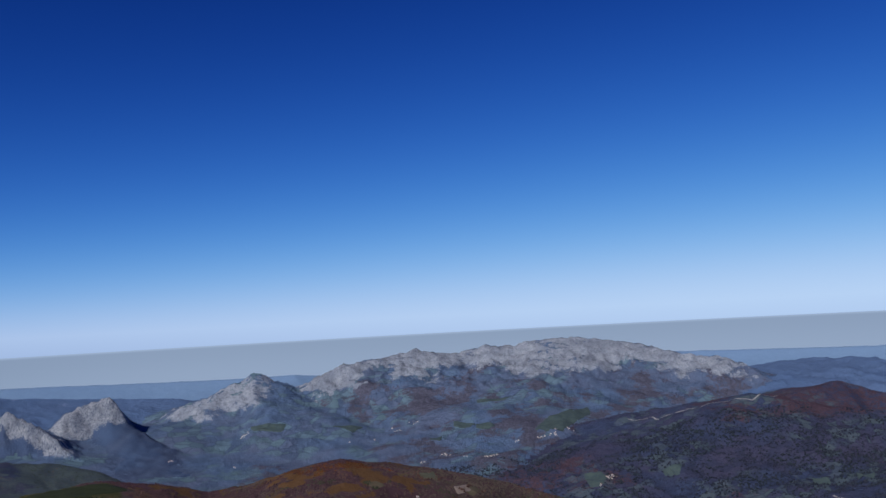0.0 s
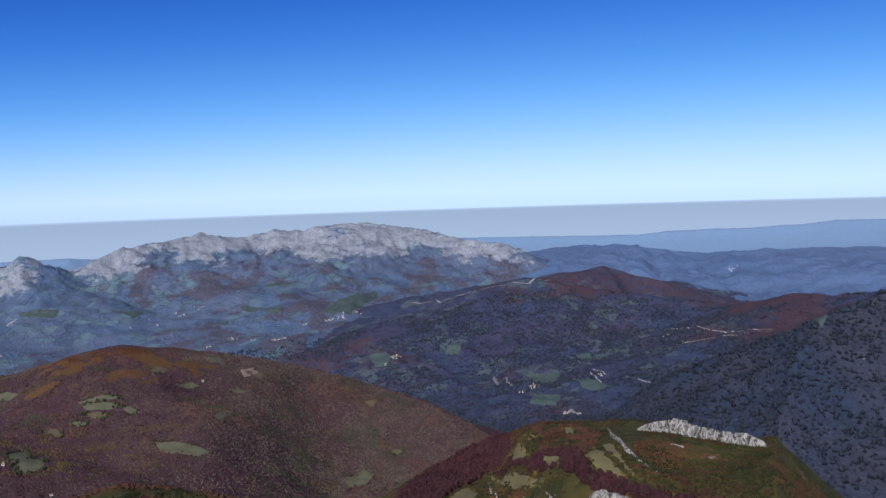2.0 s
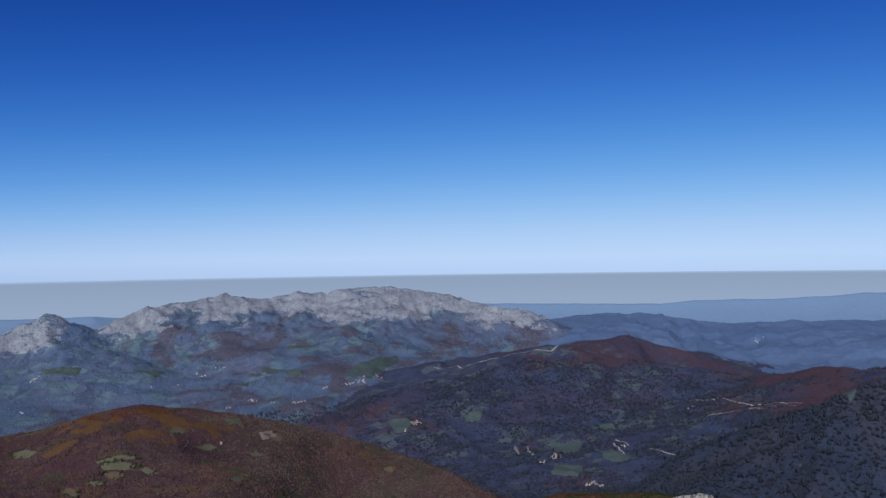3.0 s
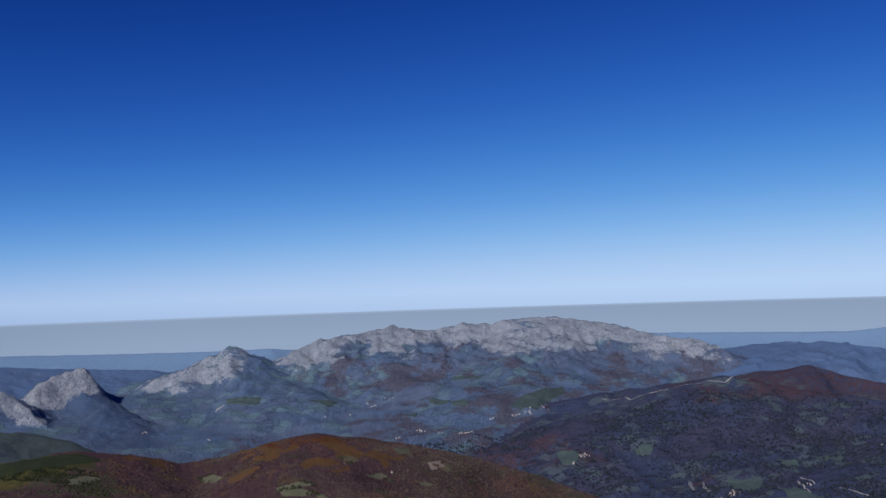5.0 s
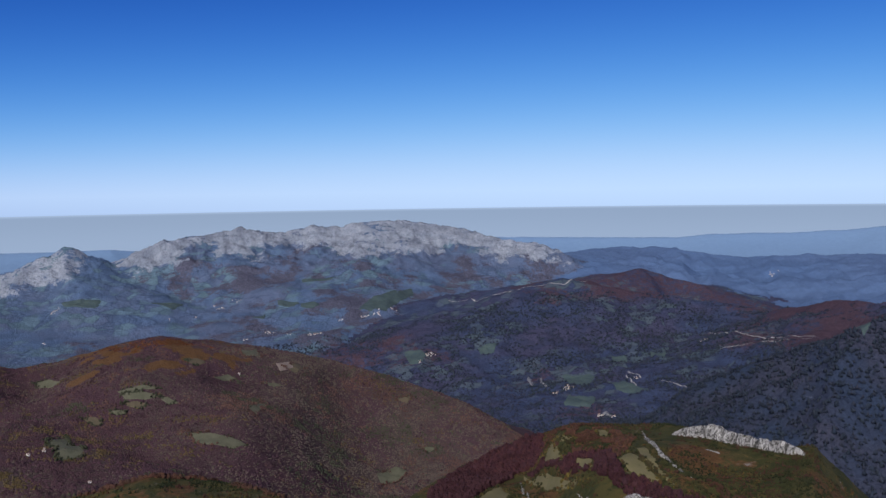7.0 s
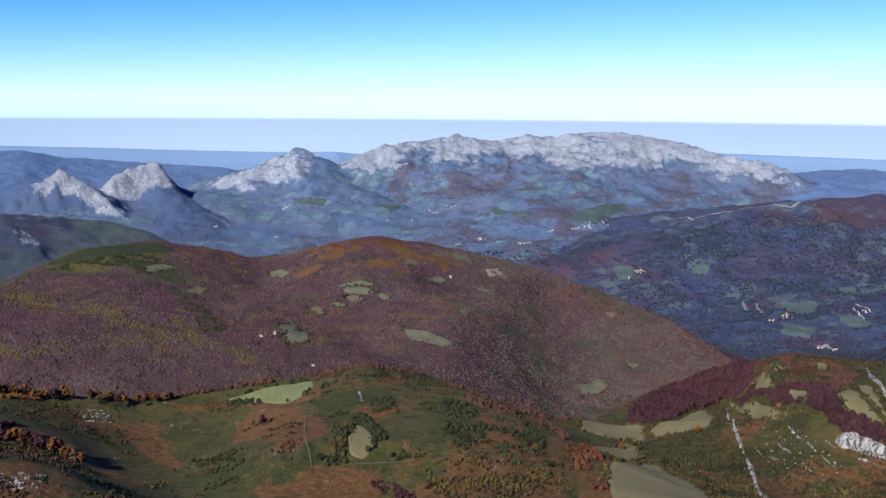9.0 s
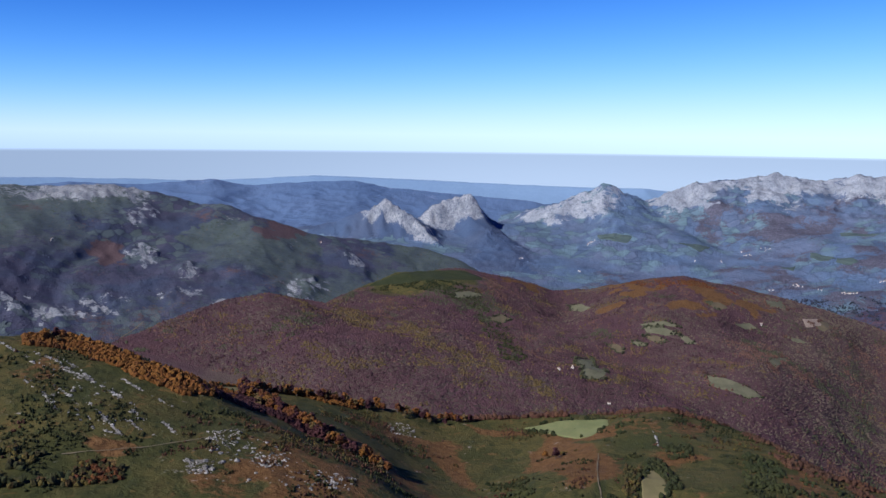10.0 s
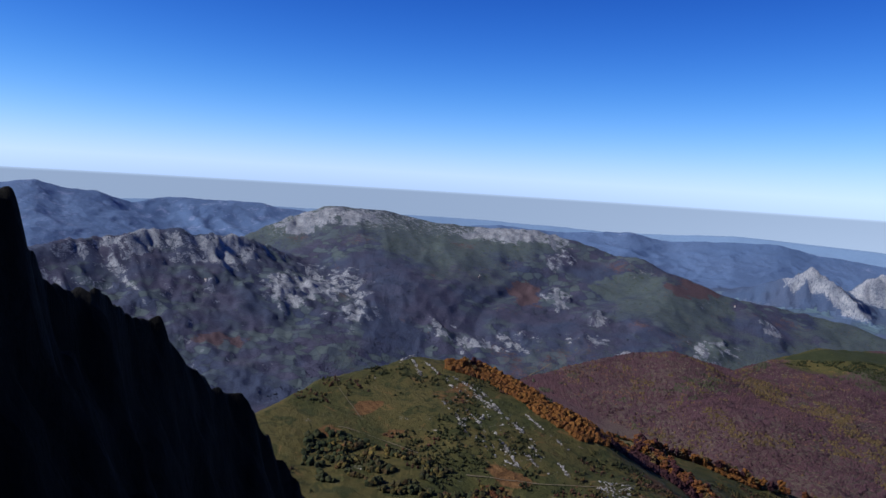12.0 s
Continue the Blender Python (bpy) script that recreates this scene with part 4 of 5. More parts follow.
ROCKS.append(('rock_crag', 7.0, 6.0, [(152, 284), (160, 287), (170, 288), (178, 284)]))
ROCKS.append(('rock_crag', 6.0, 5.0, [(148, 271), (155, 272), (163, 271), (170, 267)]))
ROCKS.append(('rock_crag', 4.5, 3.5, [(148, 258), (153, 259), (159, 257)]))
ROCKS.append(('rock_outcrop', 3.0, 3.0, [(179, 292), (177, 284)]))
ROCKS.append(('rock_ledge', 1.4, 1.6, [(208, 350), (204, 336), (202, 328)]))
ROCKS.append(('rock_ledge', 1.2, 1.2, [(188, 335), (191, 331), (193, 325)]))
ROCKS.append(('rock_ledge', 0.5, 0.6, [(147, 410), (143, 383), (143, 361), (145, 346)]))
ROCKS.append(('rock_ledge', 0.4, 0.5, [(142, 414), (137, 382), (134, 355), (136, 339)]))
ROCKS.append(('rock_ledge', 0.35, 0.4, [(149, 371), (151, 362), (153, 355)]))
ROCKS.append(('rock_ledge', 0.35, 0.4, [(131, 412), (129, 386), (126, 357)]))
ROCKS.append(('rock_ledge', 0.9, 0.9, [(228, 432), (234, 426)]))
ROCKS.append(('rock_ledge', 0.7, 0.8, [(-57, 379), (-53, 366), (-51, 356)]))
ROCKS.append(('rock_ledge', 0.6, 0.7, [(165, 263), (177, 270)]))
ROCKS.append(('rock_outcrop', 1.6, 1.0, [(-278, 219), (-279, 224), (-279, 229)]))
STONE_FIELDS = []
STONE_FIELDS.append([(-169, 208), (-154, 224), (-133, 219), (-122, 202), (-152, 186)])
STONE_FIELDS.append([(-130, 216), (-120, 222), (-116, 210), (-122, 202)])
STONE_FIELDS.append([(-180, 366), (-168, 372), (-162, 357), (-171, 348)])
STONE_FIELDS.append([(-257, 227), (-242, 229), (-198, 218), (-172, 208), (-186, 192), (-213, 195), (-236, 207)])
STONE_FIELDS.append([(-161, 194), (-154, 199), (-149, 192), (-154, 187)])
STONE_FIELDS.append([(-152, 211), (-141, 218), (-136, 210), (-142, 203)])
STONE_FIELDS.append([(-169, 216), (-163, 226), (-155, 212), (-160, 204)])
STONE_FIELDS.append([(142, 436), (149, 348), (137, 331), (122, 350)])
STONE_FIELDS.append([(157, 529), (109, 333), (97, 255), (91, 252), (107, 348), (141, 498)])
STRATA = []
STRATA.append([(-253, 227), (-244, 227), (-232, 224), (-220, 221)])
STRATA.append([(-245, 230), (-231, 226), (-220, 221)])
STRATA.append([(-238, 224), (-226, 221)])
STRATA.append([(-221, 222), (-212, 219), (-204, 216)])
STRATA.append([(-209, 218), (-199, 216)])
STRATA.append([(-226, 210), (-216, 207)])
STRATA.append([(-236, 207), (-226, 203)])
STRATA.append([(-208, 207), (-193, 200), (-187, 197)])
STRATA.append([(-197, 213), (-187, 209)])
STRATA.append([(-216, 230), (-204, 226)])
STRATA.append([(-200, 226), (-191, 225)])
STRATA.append([(-253, 223), (-246, 220)])
STRATA.append([(-192, 196), (-186, 197)])
STRATA.append([(-183, 212), (-175, 208)])
STRATA.append([(-210, 202), (-200, 199)])
STRATA.append([(-219, 200), (-210, 197)])
STRATA.append([(-231, 206), (-215, 200)])
STRATA.append([(-192, 206), (-184, 203)])
STRATA.append([(-269, 226), (-257, 223)])
STRATA.append([(-278, 225), (-260, 216)])
DOME = [(-582, 1103), (-572, 1134), (-556, 1164), (-530, 1206), (-490, 1239), (-457, 1246), (-437, 1216), (-472, 1171), (-523, 1130)]
FAR_ROCKS = [
    (5, 2.4, [(886, 1548), (878, 1526), (856, 1483), (819, 1412)]),
    (5, 2.0, [(638, 2139), (619, 2053), (610, 1997)]),
    (5, 2.0, [(661, 2107), (640, 2021), (636, 1980)]),
    (6, 2.6, [(655, 1702), (674, 1704), (675, 1660)]),
]


for i, polygon in enumerate(MEADOWS):
    field("meadow", polygon, PALE_TURF if i % 3 != 2 else BROWN_TURF, "pale green clearing mown short among leafless woods", 0.35)
for i, polygon in enumerate(FIELDS):
    field("field", polygon, GREEN_TURF if i == 0 else DRY_TURF, "bright green pasture beside dark shrubs" if i == 0 else "dry olive-green pasture on the ridge", 0.3)
DARK_TURF = field_material("dark_turf", (0.03, 0.037, 0.018), (0.023, 0.03, 0.014), (0.05, 0.042, 0.02))
field("hilltop_pasture", DOME, DARK_TURF, "dark green rounded pasture on top of the hill", 0.4)
QUARRY = [(1, 1296), (22, 1328), (29, 1296), (7, 1272)]
field("quarry", QUARRY, field_material("bare_earth", (0.24, 0.19, 0.16), (0.19, 0.15, 0.13), (0.28, 0.23, 0.2)), "pale bare earth quarry scraped into the hill", 0.5)
for polygon in VALLEY_FIELDS:
    field("valley_field", polygon, VALLEY_TURF, "haze-dulled green valley field among dark woods", 1.2)

# ---- tracks ----
TRACK, tnt, tb = nodes_of("pale_gravel", 0.95, 0.1)
tnt.links.new(mix(tnt, noise_node(tnt, 0.4, 4, 0.7), (0.1, 0.085, 0.055), (0.17, 0.14, 0.1)), tb.inputs["Base Color"])


def resample(points, step):
    pts = np.array(points, float)
    s = np.concatenate([[0], np.cumsum(np.hypot(*np.diff(pts, axis=0).T))])
    u = np.linspace(0, s[-1], max(3, int(s[-1] / step)))
    out = np.stack([np.interp(u, s, pts[:, k]) for k in (0, 1)], -1)
    for _ in range(4):
        out[1:-1] = 0.5 * out[1:-1] + 0.25 * (out[:-2] + out[2:])
    return out


ROAD, rnt, rb = nodes_of("pale_road", 0.95, 0.1)
rnt.links.new(mix(rnt, noise_node(rnt, 0.1, 4, 0.7), (0.24, 0.23, 0.23), (0.4, 0.38, 0.37)), rb.inputs["Base Color"])
for width, points in TRACKS:
    line = resample(points, 2.5)
    line = line + (0.6 + 0.6 * (width < 1.5)) * width * np.stack([fractal(line[:, 0] / 12, line[:, 1] / 12, 2, 3), fractal(line[:, 0] / 12, line[:, 1] / 12, 2, 4)], -1)
    g = np.gradient(line, axis=0)
    side = np.stack([-g[:, 1], g[:, 0]], -1) / np.hypot(*g.T)[:, None]
    half = width * (0.42 + 0.35 * fractal(line[:, 0] / 5, line[:, 1] / 5, 3, 6))[:, None]
    verts = np.concatenate([line + side * half, line - side * half])
    lift = 0.25 + 0.0003 * np.hypot(*verts.T)
    n = len(line)
    k = np.arange(n - 1)
    me = mesh_from("track", np.column_stack([verts, ground_z(verts[:, 0], verts[:, 1]) + lift]), np.stack([k, k + 1, k + n + 1, k + n], -1), ROAD if width > 2.1 else TRACK, True)
    tagged(new("track", me), "pale gravel track cut across the slope", "track", kind="structure")

# ---- limestone walls, ledges and outcrops ----
LIMESTONE, lnt, lb = nodes_of("bare_limestone", 0.9, 0.2)
crack = noise_node(lnt, 0.38, 8, 0.78, (1, 1, 0.45), 1.4)
blot = noise_node(lnt, 0.12, 4, 0.6)
stone = mix(lnt, ramp(lnt, blot, 0.35, 0.7), (0.43, 0.41, 0.395), (0.29, 0.275, 0.265))
stone = mix(lnt, math_node(lnt, "MULTIPLY", ramp(lnt, noise_node(lnt, 0.9, 5, 0.7, (1, 1, 0.3)), 0.52, 0.7), 0.6), stone, (0.17, 0.16, 0.15))
stone = mix(lnt, ramp(lnt, noise_node(lnt, 0.2, 6, 0.7, distortion=0.8), 0.6, 0.68), stone, (0.07, 0.066, 0.03))
lnt.links.new(mix(lnt, ramp(lnt, crack, 0.56, 0.43), stone, (0.05, 0.047, 0.044)), lb.inputs["Base Color"])
bump(lnt, lb, crack, 1.0, 1.0)


def outcrop(name, half_width, height, points, seed, label, material):
    """A rib of rock along a line: it rises gently from behind and breaks off in a cracked face, turned to the camera on
    the summit.
    """
    line = resample(points, max(0.5, half_width * 0.08))
    n = len(line)
    g = np.gradient(line, axis=0)
    side = np.stack([-g[:, 1], g[:, 0]], -1) / np.hypot(*g.T)[:, None]
    side *= np.where((side * -line).sum(1) > 0, 1.0, -1.0)[:, None]
    m = 21
    v = np.linspace(-1, 1, m)
    u = np.linspace(0, 1, n)
    metres = u * np.hypot(*np.diff(line, axis=0).T).sum()
    ends = np.minimum(1, np.minimum(u, 1 - u) * 6) ** 0.6
    if name == "rock_ledge":
        ends = ends * (0.15 + 0.85 * smooth(-0.3, 0.05, fractal(metres / 5, u * 0 + seed, 3, seed + 1)))
    wide = half_width * (0.85 + 0.45 * fractal(metres / (half_width * 2.4), u * 0 + seed, 3, seed)) * (0.3 + 0.7 * ends)
    # buttresses and clefts along the face
    cleft = 0.2 * ridged(metres / (height * 0.5 + 0.4), u * 0 + seed, 3, seed + 3)
    reach = v[None] * wide[:, None] + np.maximum(v, 0)[None] * (cleft * half_width)[:, None]
    xy = line[:, None] + side[:, None] * reach[..., None]
    x, y = xy[..., 0], xy[..., 1]
    rise, face = np.clip((v + 1) / 1.1, 0, 1) ** 0.8, np.clip((1 - v) / 0.55, 0, 1) ** 0.7
    size = max(1.2, height * 0.6)
    crag = 0.82 + (0.1 if name == "rock_wall" else 0.2) * ridged(x / size, y / size, 4, seed) + 0.3 * fractal(x / (size * 4), y / (size * 4), 3, seed + 9)
    terrace = np.floor(crag * 4 * (rise * face)[None]) / 4 * 0.45 + crag * (rise * face)[None] * 0.55
    z = ground_z(x, y) + height * ends[:, None] * np.clip(terrace, -0.1, 1.5) - 0.2
    z[:, 0] -= 0.6
    z[:, -1] -= 0.8
    i = (np.arange(n - 1)[:, None] * m + np.arange(m - 1)[None]).ravel()
    me = mesh_from(name, np.stack([x, y, z], -1).reshape(-1, 3), np.stack([i, i + 1, i + m + 1, i + m], -1), material)
    return tagged(new(name, me), label, "rock")


ROCK_LABELS = {"rock_wall": "long white limestone wall along the knoll's crest", "rock_ledge": "narrow pale limestone ledge breaking through the turf",
               "rock_outcrop": "broad broken outcrop of white limestone among shrubs", "rock_crag": "rounded white limestone crag with dark clefts among shrubs"}
for i, (name, half_width, height, points) in enumerate(ROCKS):
    outcrop(name, half_width, height, points, 100 + i * 7, ROCK_LABELS[name], LIMESTONE)
GREY_ROCK, gnt, gb = nodes_of("grey_mountain_rock", 0.9, 0.15)
gullies = noise_node(gnt, 0.28, 7, 0.75, (1, 1, 0.4), 1.0)
gnt.links.new(mix(gnt, ramp(gnt, gullies, 0.4, 0.6), (0.07, 0.075, 0.1), mix(gnt, noise_node(gnt, 0.04, 4, 0.6), (0.2, 0.2, 0.225), (0.34, 0.335, 0.34))), gb.inputs["Base Color"])
bump(gnt, gb, gullies, 1.0, 3.0)
for i, (half_width, height, points) in enumerate(FAR_ROCKS):
    outcrop("mountain_outcrop", half_width, height, points, 400 + i * 5, "grey broken outcrop on the far slope", GREY_ROCK)

rng = np.random.default_rng(4)
ICO = np.array([(0, -0.526, 0.851), (0, 0.526, 0.851), (0, -0.526, -0.851), (0, 0.526, -0.851), (-0.526, 0.851, 0), (0.526, 0.851, 0), (-0.526, -0.851, 0), (0.526, -0.851, 0), (0.851, 0, -0.526), (0.851, 0, 0.526), (-0.851, 0, -0.526), (-0.851, 0, 0.526)])
ICO_F = np.array([(0, 9, 1), (0, 1, 11), (0, 11, 6), (0, 6, 7), (0, 7, 9), (1, 9, 5), (1, 5, 4), (1, 4, 11), (2, 3, 8), (2, 8, 7), (2, 7, 6), (2, 6, 10), (2, 10, 3), (3, 5, 8), (3, 4, 5), (3, 10, 4), (4, 10, 11), (5, 9, 8), (6, 11, 10), (7, 8, 9)])


OCTA = np.array([(1, 0, -0.25), (0, 1, -0.25), (-1, 0, -0.25), (0, -1, -0.25), (0, 0, 1), (0.25, 0.1, 0.75)])
OCTA_F = np.array([(0, 1, 5), (1, 2, 4), (2, 3, 4), (3, 0, 5), (1, 4, 5), (3, 5, 4), (2, 1, 0), (0, 3, 2)])


TENT = np.array([(1, 0, -0.5), (0, 1, -0.5), (-1, 0, -0.5), (0, -1, -0.5), (0.05, 0.05, 1)])
TENT_F = np.array([(0, 1, 4), (1, 2, 4), (2, 3, 4), (3, 0, 4)])


def tents(centres, radii, heights):
    """Pointed four-sided tips for a closed wood of thousands of trees far off."""
    n = len(centres)
    spin = rng.uniform(0, 2 * np.pi, n)
    c, s = np.cos(spin)[:, None], np.sin(spin)[:, None]
    unit = TENT[None] * (1 + rng.uniform(-0.35, 0.35, (n, 5, 1)))
    v = np.stack([(unit[..., 0] * c - unit[..., 1] * s) * radii[:, None], (unit[..., 0] * s + unit[..., 1] * c) * radii[:, None], unit[..., 2] * heights[:, None]], -1) + centres[:, None]
    return v.reshape(-1, 3), (TENT_F[None] + (np.arange(n) * 5)[:, None, None]).reshape(-1, 3)


def crowns(centres, radii, heights):
    """Small uneven eight-sided crowns for woods seen from afar."""
    n = len(centres)
    spin = rng.uniform(0, 2 * np.pi, n)
    c, s = np.cos(spin)[:, None], np.sin(spin)[:, None]
    unit = OCTA[None] * (1 + rng.uniform(-0.3, 0.3, (n, 6, 1)))
    v = np.stack([(unit[..., 0] * c - unit[..., 1] * s) * radii[:, None], (unit[..., 0] * s + unit[..., 1] * c) * radii[:, None], unit[..., 2] * heights[:, None]], -1) + centres[:, None]
    return v.reshape(-1, 3), (OCTA_F[None] + (np.arange(n) * 6)[:, None, None]).reshape(-1, 3)


def clumps(centres, radii, heights, jitter=0.28):
    """Uneven twenty-sided clumps, as arrays of vertices and triangles."""
    n = len(centres)
    spin = rng.uniform(0, 2 * np.pi, n)
    c, s = np.cos(spin)[:, None], np.sin(spin)[:, None]
    unit = ICO[None] * (1 + rng.uniform(-jitter, jitter, (n, 12, 1)))
    v = np.stack([(unit[..., 0] * c - unit[..., 1] * s) * radii[:, None], (unit[..., 0] * s + unit[..., 1] * c) * radii[:, None], unit[..., 2] * heights[:, None]], -1) + centres[:, None]
    f = ICO_F[None] + (np.arange(n) * 12)[:, None, None]
    return v.reshape(-1, 3), f.reshape(-1, 3)


for polygon in STONE_FIELDS:
    pts = np.array(polygon, float)
    lo, hi = pts.min(0), pts.max(0)
    xy = rng.uniform(lo, hi, (220, 2))
    xy = xy[inside(xy[:, 0], xy[:, 1], polygon)]
    r = rng.gamma(1.5, 0.13, len(xy)) + 0.08
    v, f = clumps(np.column_stack([xy, ground_z(xy[:, 0], xy[:, 1])]), r * 1.3, r * 0.75, 0.35)
    tagged(new("scattered_stones", mesh_from("scattered_stones", v, f, LIMESTONE)), "pale limestone stones strewn over steep pasture", "stones", kind="stuff")

for line in STRATA:
    path = resample(line, 0.2)
    path = path + rng.normal(0, 0.32, path.shape)
    path = path[fractal(path[:, 0] / 2.5, path[:, 1] / 2.5, 3, 87) > -0.15]
    r = rng.gamma(2.0, 0.08, len(path)) + 0.1
    v, f = clumps(np.column_stack([path, ground_z(path[:, 0], path[:, 1])]), r * 1.2, r * 0.8, 0.35)
    tagged(new("stone_stratum", mesh_from("stone_stratum", v, f, LIMESTONE)), "thin broken line of pale limestone in steep turf", "stones", kind="stuff")


# ---- woods ----
def leaf_material(name, tones, dark=0.45):
    """Foliage in several tones, one to each clump."""
    m, nt, bs = nodes_of(name, 0.9, 0.15)
    geo = nt.nodes.new("ShaderNodeNewGeometry")
    info = nt.nodes.new("ShaderNodeObjectInfo")
    pick = math_node(nt, "FRACT", math_node(nt, "ADD", geo.outputs["Random Per Island"], info.outputs["Random"]), 0.0)
    cr = nt.nodes.new("ShaderNodeValToRGB")
    cr.color_ramp.interpolation = "LINEAR"
    while len(cr.color_ramp.elements) < len(tones):
        cr.color_ramp.elements.new(0.5)
    for i, tone in enumerate(tones):
        cr.color_ramp.elements[i].position = i / (len(tones) - 1)
        cr.color_ramp.elements[i].color = (*tone, 1)
    nt.links.new(pick, cr.inputs[0])
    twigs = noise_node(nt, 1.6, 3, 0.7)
    # Colour darkened where the twig noise dips, like shade inside a crown.
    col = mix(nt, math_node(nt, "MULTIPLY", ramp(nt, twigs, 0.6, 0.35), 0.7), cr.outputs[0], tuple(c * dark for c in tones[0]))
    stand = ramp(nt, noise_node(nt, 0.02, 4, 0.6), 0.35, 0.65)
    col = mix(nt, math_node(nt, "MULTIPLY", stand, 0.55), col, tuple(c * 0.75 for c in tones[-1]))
    # Darker stands; this mottle also paints in shade between crown clumps.
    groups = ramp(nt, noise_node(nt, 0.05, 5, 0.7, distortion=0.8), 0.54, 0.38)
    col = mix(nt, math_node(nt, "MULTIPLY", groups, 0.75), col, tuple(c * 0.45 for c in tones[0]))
    nt.links.new(col, bs.inputs["Base Color"])
    bump(nt, bs, twigs, 0.8, 0.6)
    return m


LEAVES = {
    "purple": leaf_material("bare_purple_twigs", [(0.071, 0.036, 0.048), (0.081, 0.040, 0.056), (0.073, 0.037, 0.049), (0.088, 0.046, 0.059), (0.083, 0.043, 0.046)], 0.8),
    "dull": leaf_material("dull_brown_twigs", [(0.119, 0.090, 0.076), (0.127, 0.088, 0.073), (0.105, 0.090, 0.070), (0.119, 0.096, 0.071)], 0.75),
    "olive": leaf_material("olive_gold_leaves", [(0.105, 0.078, 0.034), (0.125, 0.084, 0.034), (0.095, 0.074, 0.036), (0.115, 0.074, 0.036)]),
    "golden": leaf_material("golden_leaves", [(0.15, 0.11, 0.028), (0.1, 0.082, 0.026), (0.18, 0.12, 0.03), (0.07, 0.064, 0.024)]),
    "dark_red": leaf_material("dark_red_leaves", [(0.059, 0.020, 0.025), (0.043, 0.016, 0.023), (0.072, 0.027, 0.027), (0.050, 0.023, 0.029)]),
    "dark_green": leaf_material("dark_green_leaves", [(0.025, 0.035, 0.014), (0.035, 0.045, 0.018), (0.02, 0.028, 0.014), (0.05, 0.05, 0.02)]),
    "red_brown": leaf_material("red_brown_leaves", [(0.1, 0.045, 0.03), (0.075, 0.034, 0.027), (0.115, 0.055, 0.03), (0.06, 0.036, 0.026)]),
    "orange_red": leaf_material("orange_red_leaves", [(0.15, 0.055, 0.02), (0.09, 0.026, 0.02), (0.19, 0.085, 0.024), (0.08, 0.034, 0.02)]),
    "orange": leaf_material("orange_leaves", [(0.187, 0.080, 0.019), (0.140, 0.050, 0.016), (0.211, 0.099, 0.022), (0.109, 0.044, 0.016)], 0.5),
    "autumn_mix": leaf_material("mixed_autumn_leaves", [(0.03, 0.035, 0.016), (0.13, 0.06, 0.022), (0.05, 0.046, 0.02), (0.17, 0.12, 0.03), (0.04, 0.044, 0.02)]),
    # The next four foliage colours have blue haze mixed in for far woods.
    "valley": leaf_material("hazy_valley_leaves", [(0.036, 0.046, 0.084), (0.045, 0.051, 0.088), (0.052, 0.048, 0.080), (0.041, 0.056, 0.084)]),
    "deep_valley": leaf_material("hazy_deep_valley_leaves", [(0.037, 0.050, 0.076), (0.043, 0.055, 0.081), (0.050, 0.051, 0.075), (0.040, 0.058, 0.076)]),
    "conifer": leaf_material("hazy_conifer_needles", [(0.028, 0.039, 0.063), (0.036, 0.046, 0.073), (0.047, 0.046, 0.067), (0.032, 0.046, 0.063)], 0.7),
    "hillside": leaf_material("hazy_hillside_leaves", [(0.055, 0.07, 0.11), (0.066, 0.068, 0.1), (0.05, 0.068, 0.1)], 0.85),
    "hill_green": leaf_material("dull_green_leaves", [(0.055, 0.06, 0.036), (0.07, 0.072, 0.042), (0.05, 0.054, 0.034)], 0.7),
    "deep_purple": leaf_material("dark_purple_twigs", [(0.048, 0.023, 0.034), (0.057, 0.029, 0.041), (0.063, 0.036, 0.038)], 0.7),
    "hill_rust": leaf_material("dull_rust_leaves", [(0.115, 0.062, 0.05), (0.13, 0.07, 0.048), (0.1, 0.058, 0.052)], 0.75),
}


def scatter(area, spacing):
    """Random places over a rectangle of land."""
    x0, x1, y0, y1 = area
    n = int((x1 - x0) * (y1 - y0) / spacing ** 2)
    x, y = rng.uniform(x0, x1, n), rng.uniform(y0, y1, n)
    return x, y


def wood(name, x, y, size, tone, label, category="wood", squat=1.0, far=False):
    if len(x) < 4:
        return
    r = size * rng.uniform(0.6, 1.35, len(x))
    h = r * rng.uniform(0.85, 1.5, len(x)) * squat
    at = np.column_stack([x, y, ground_z(x, y) + h * 0.45])
    v, f = tents(at, r, h) if far == "hill" else crowns(at, r, h) if far is True else clumps(at, r, h, 0.34)
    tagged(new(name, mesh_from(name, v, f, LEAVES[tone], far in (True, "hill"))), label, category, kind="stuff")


OPEN_LAND = [DOME, QUARRY] + MEADOWS + FIELDS + VALLEY_FIELDS


def clear_of_fields(x, y):
    free = np.ones(len(x), bool)
    for polygon in OPEN_LAND:
        free &= ~inside(x, y, polygon)
    for width, points in TRACKS:
        for px, py in resample(points, 6):
            free &= (x - px) ** 2 + (y - py) ** 2 > (width + 1.5) ** 2
    return free


bare_ground = np.maximum(rock, np.maximum(grass, heath))


def wooded(x, y, crests, limit=0.45):
    open_ground = on_sheet(bare_ground, x, y) + 0.35 * fractal(x / 25, y / 25, 3, 61)
    return (share_of(crests, x, y) > 0.5) & (open_ground < limit) & clear_of_fields(x, y)


# the purple hill
x, y = scatter((-640, 360, 640, 1450), 2.4)
az = np.degrees(np.arctan2(-x, y))
keep = (az > -17) & (az < 45)
x, y = x[keep], y[keep]
keep = wooded(x, y, ["purple"])
x, y = x[keep], y[keep]
east = smooth(-150, 60, x)
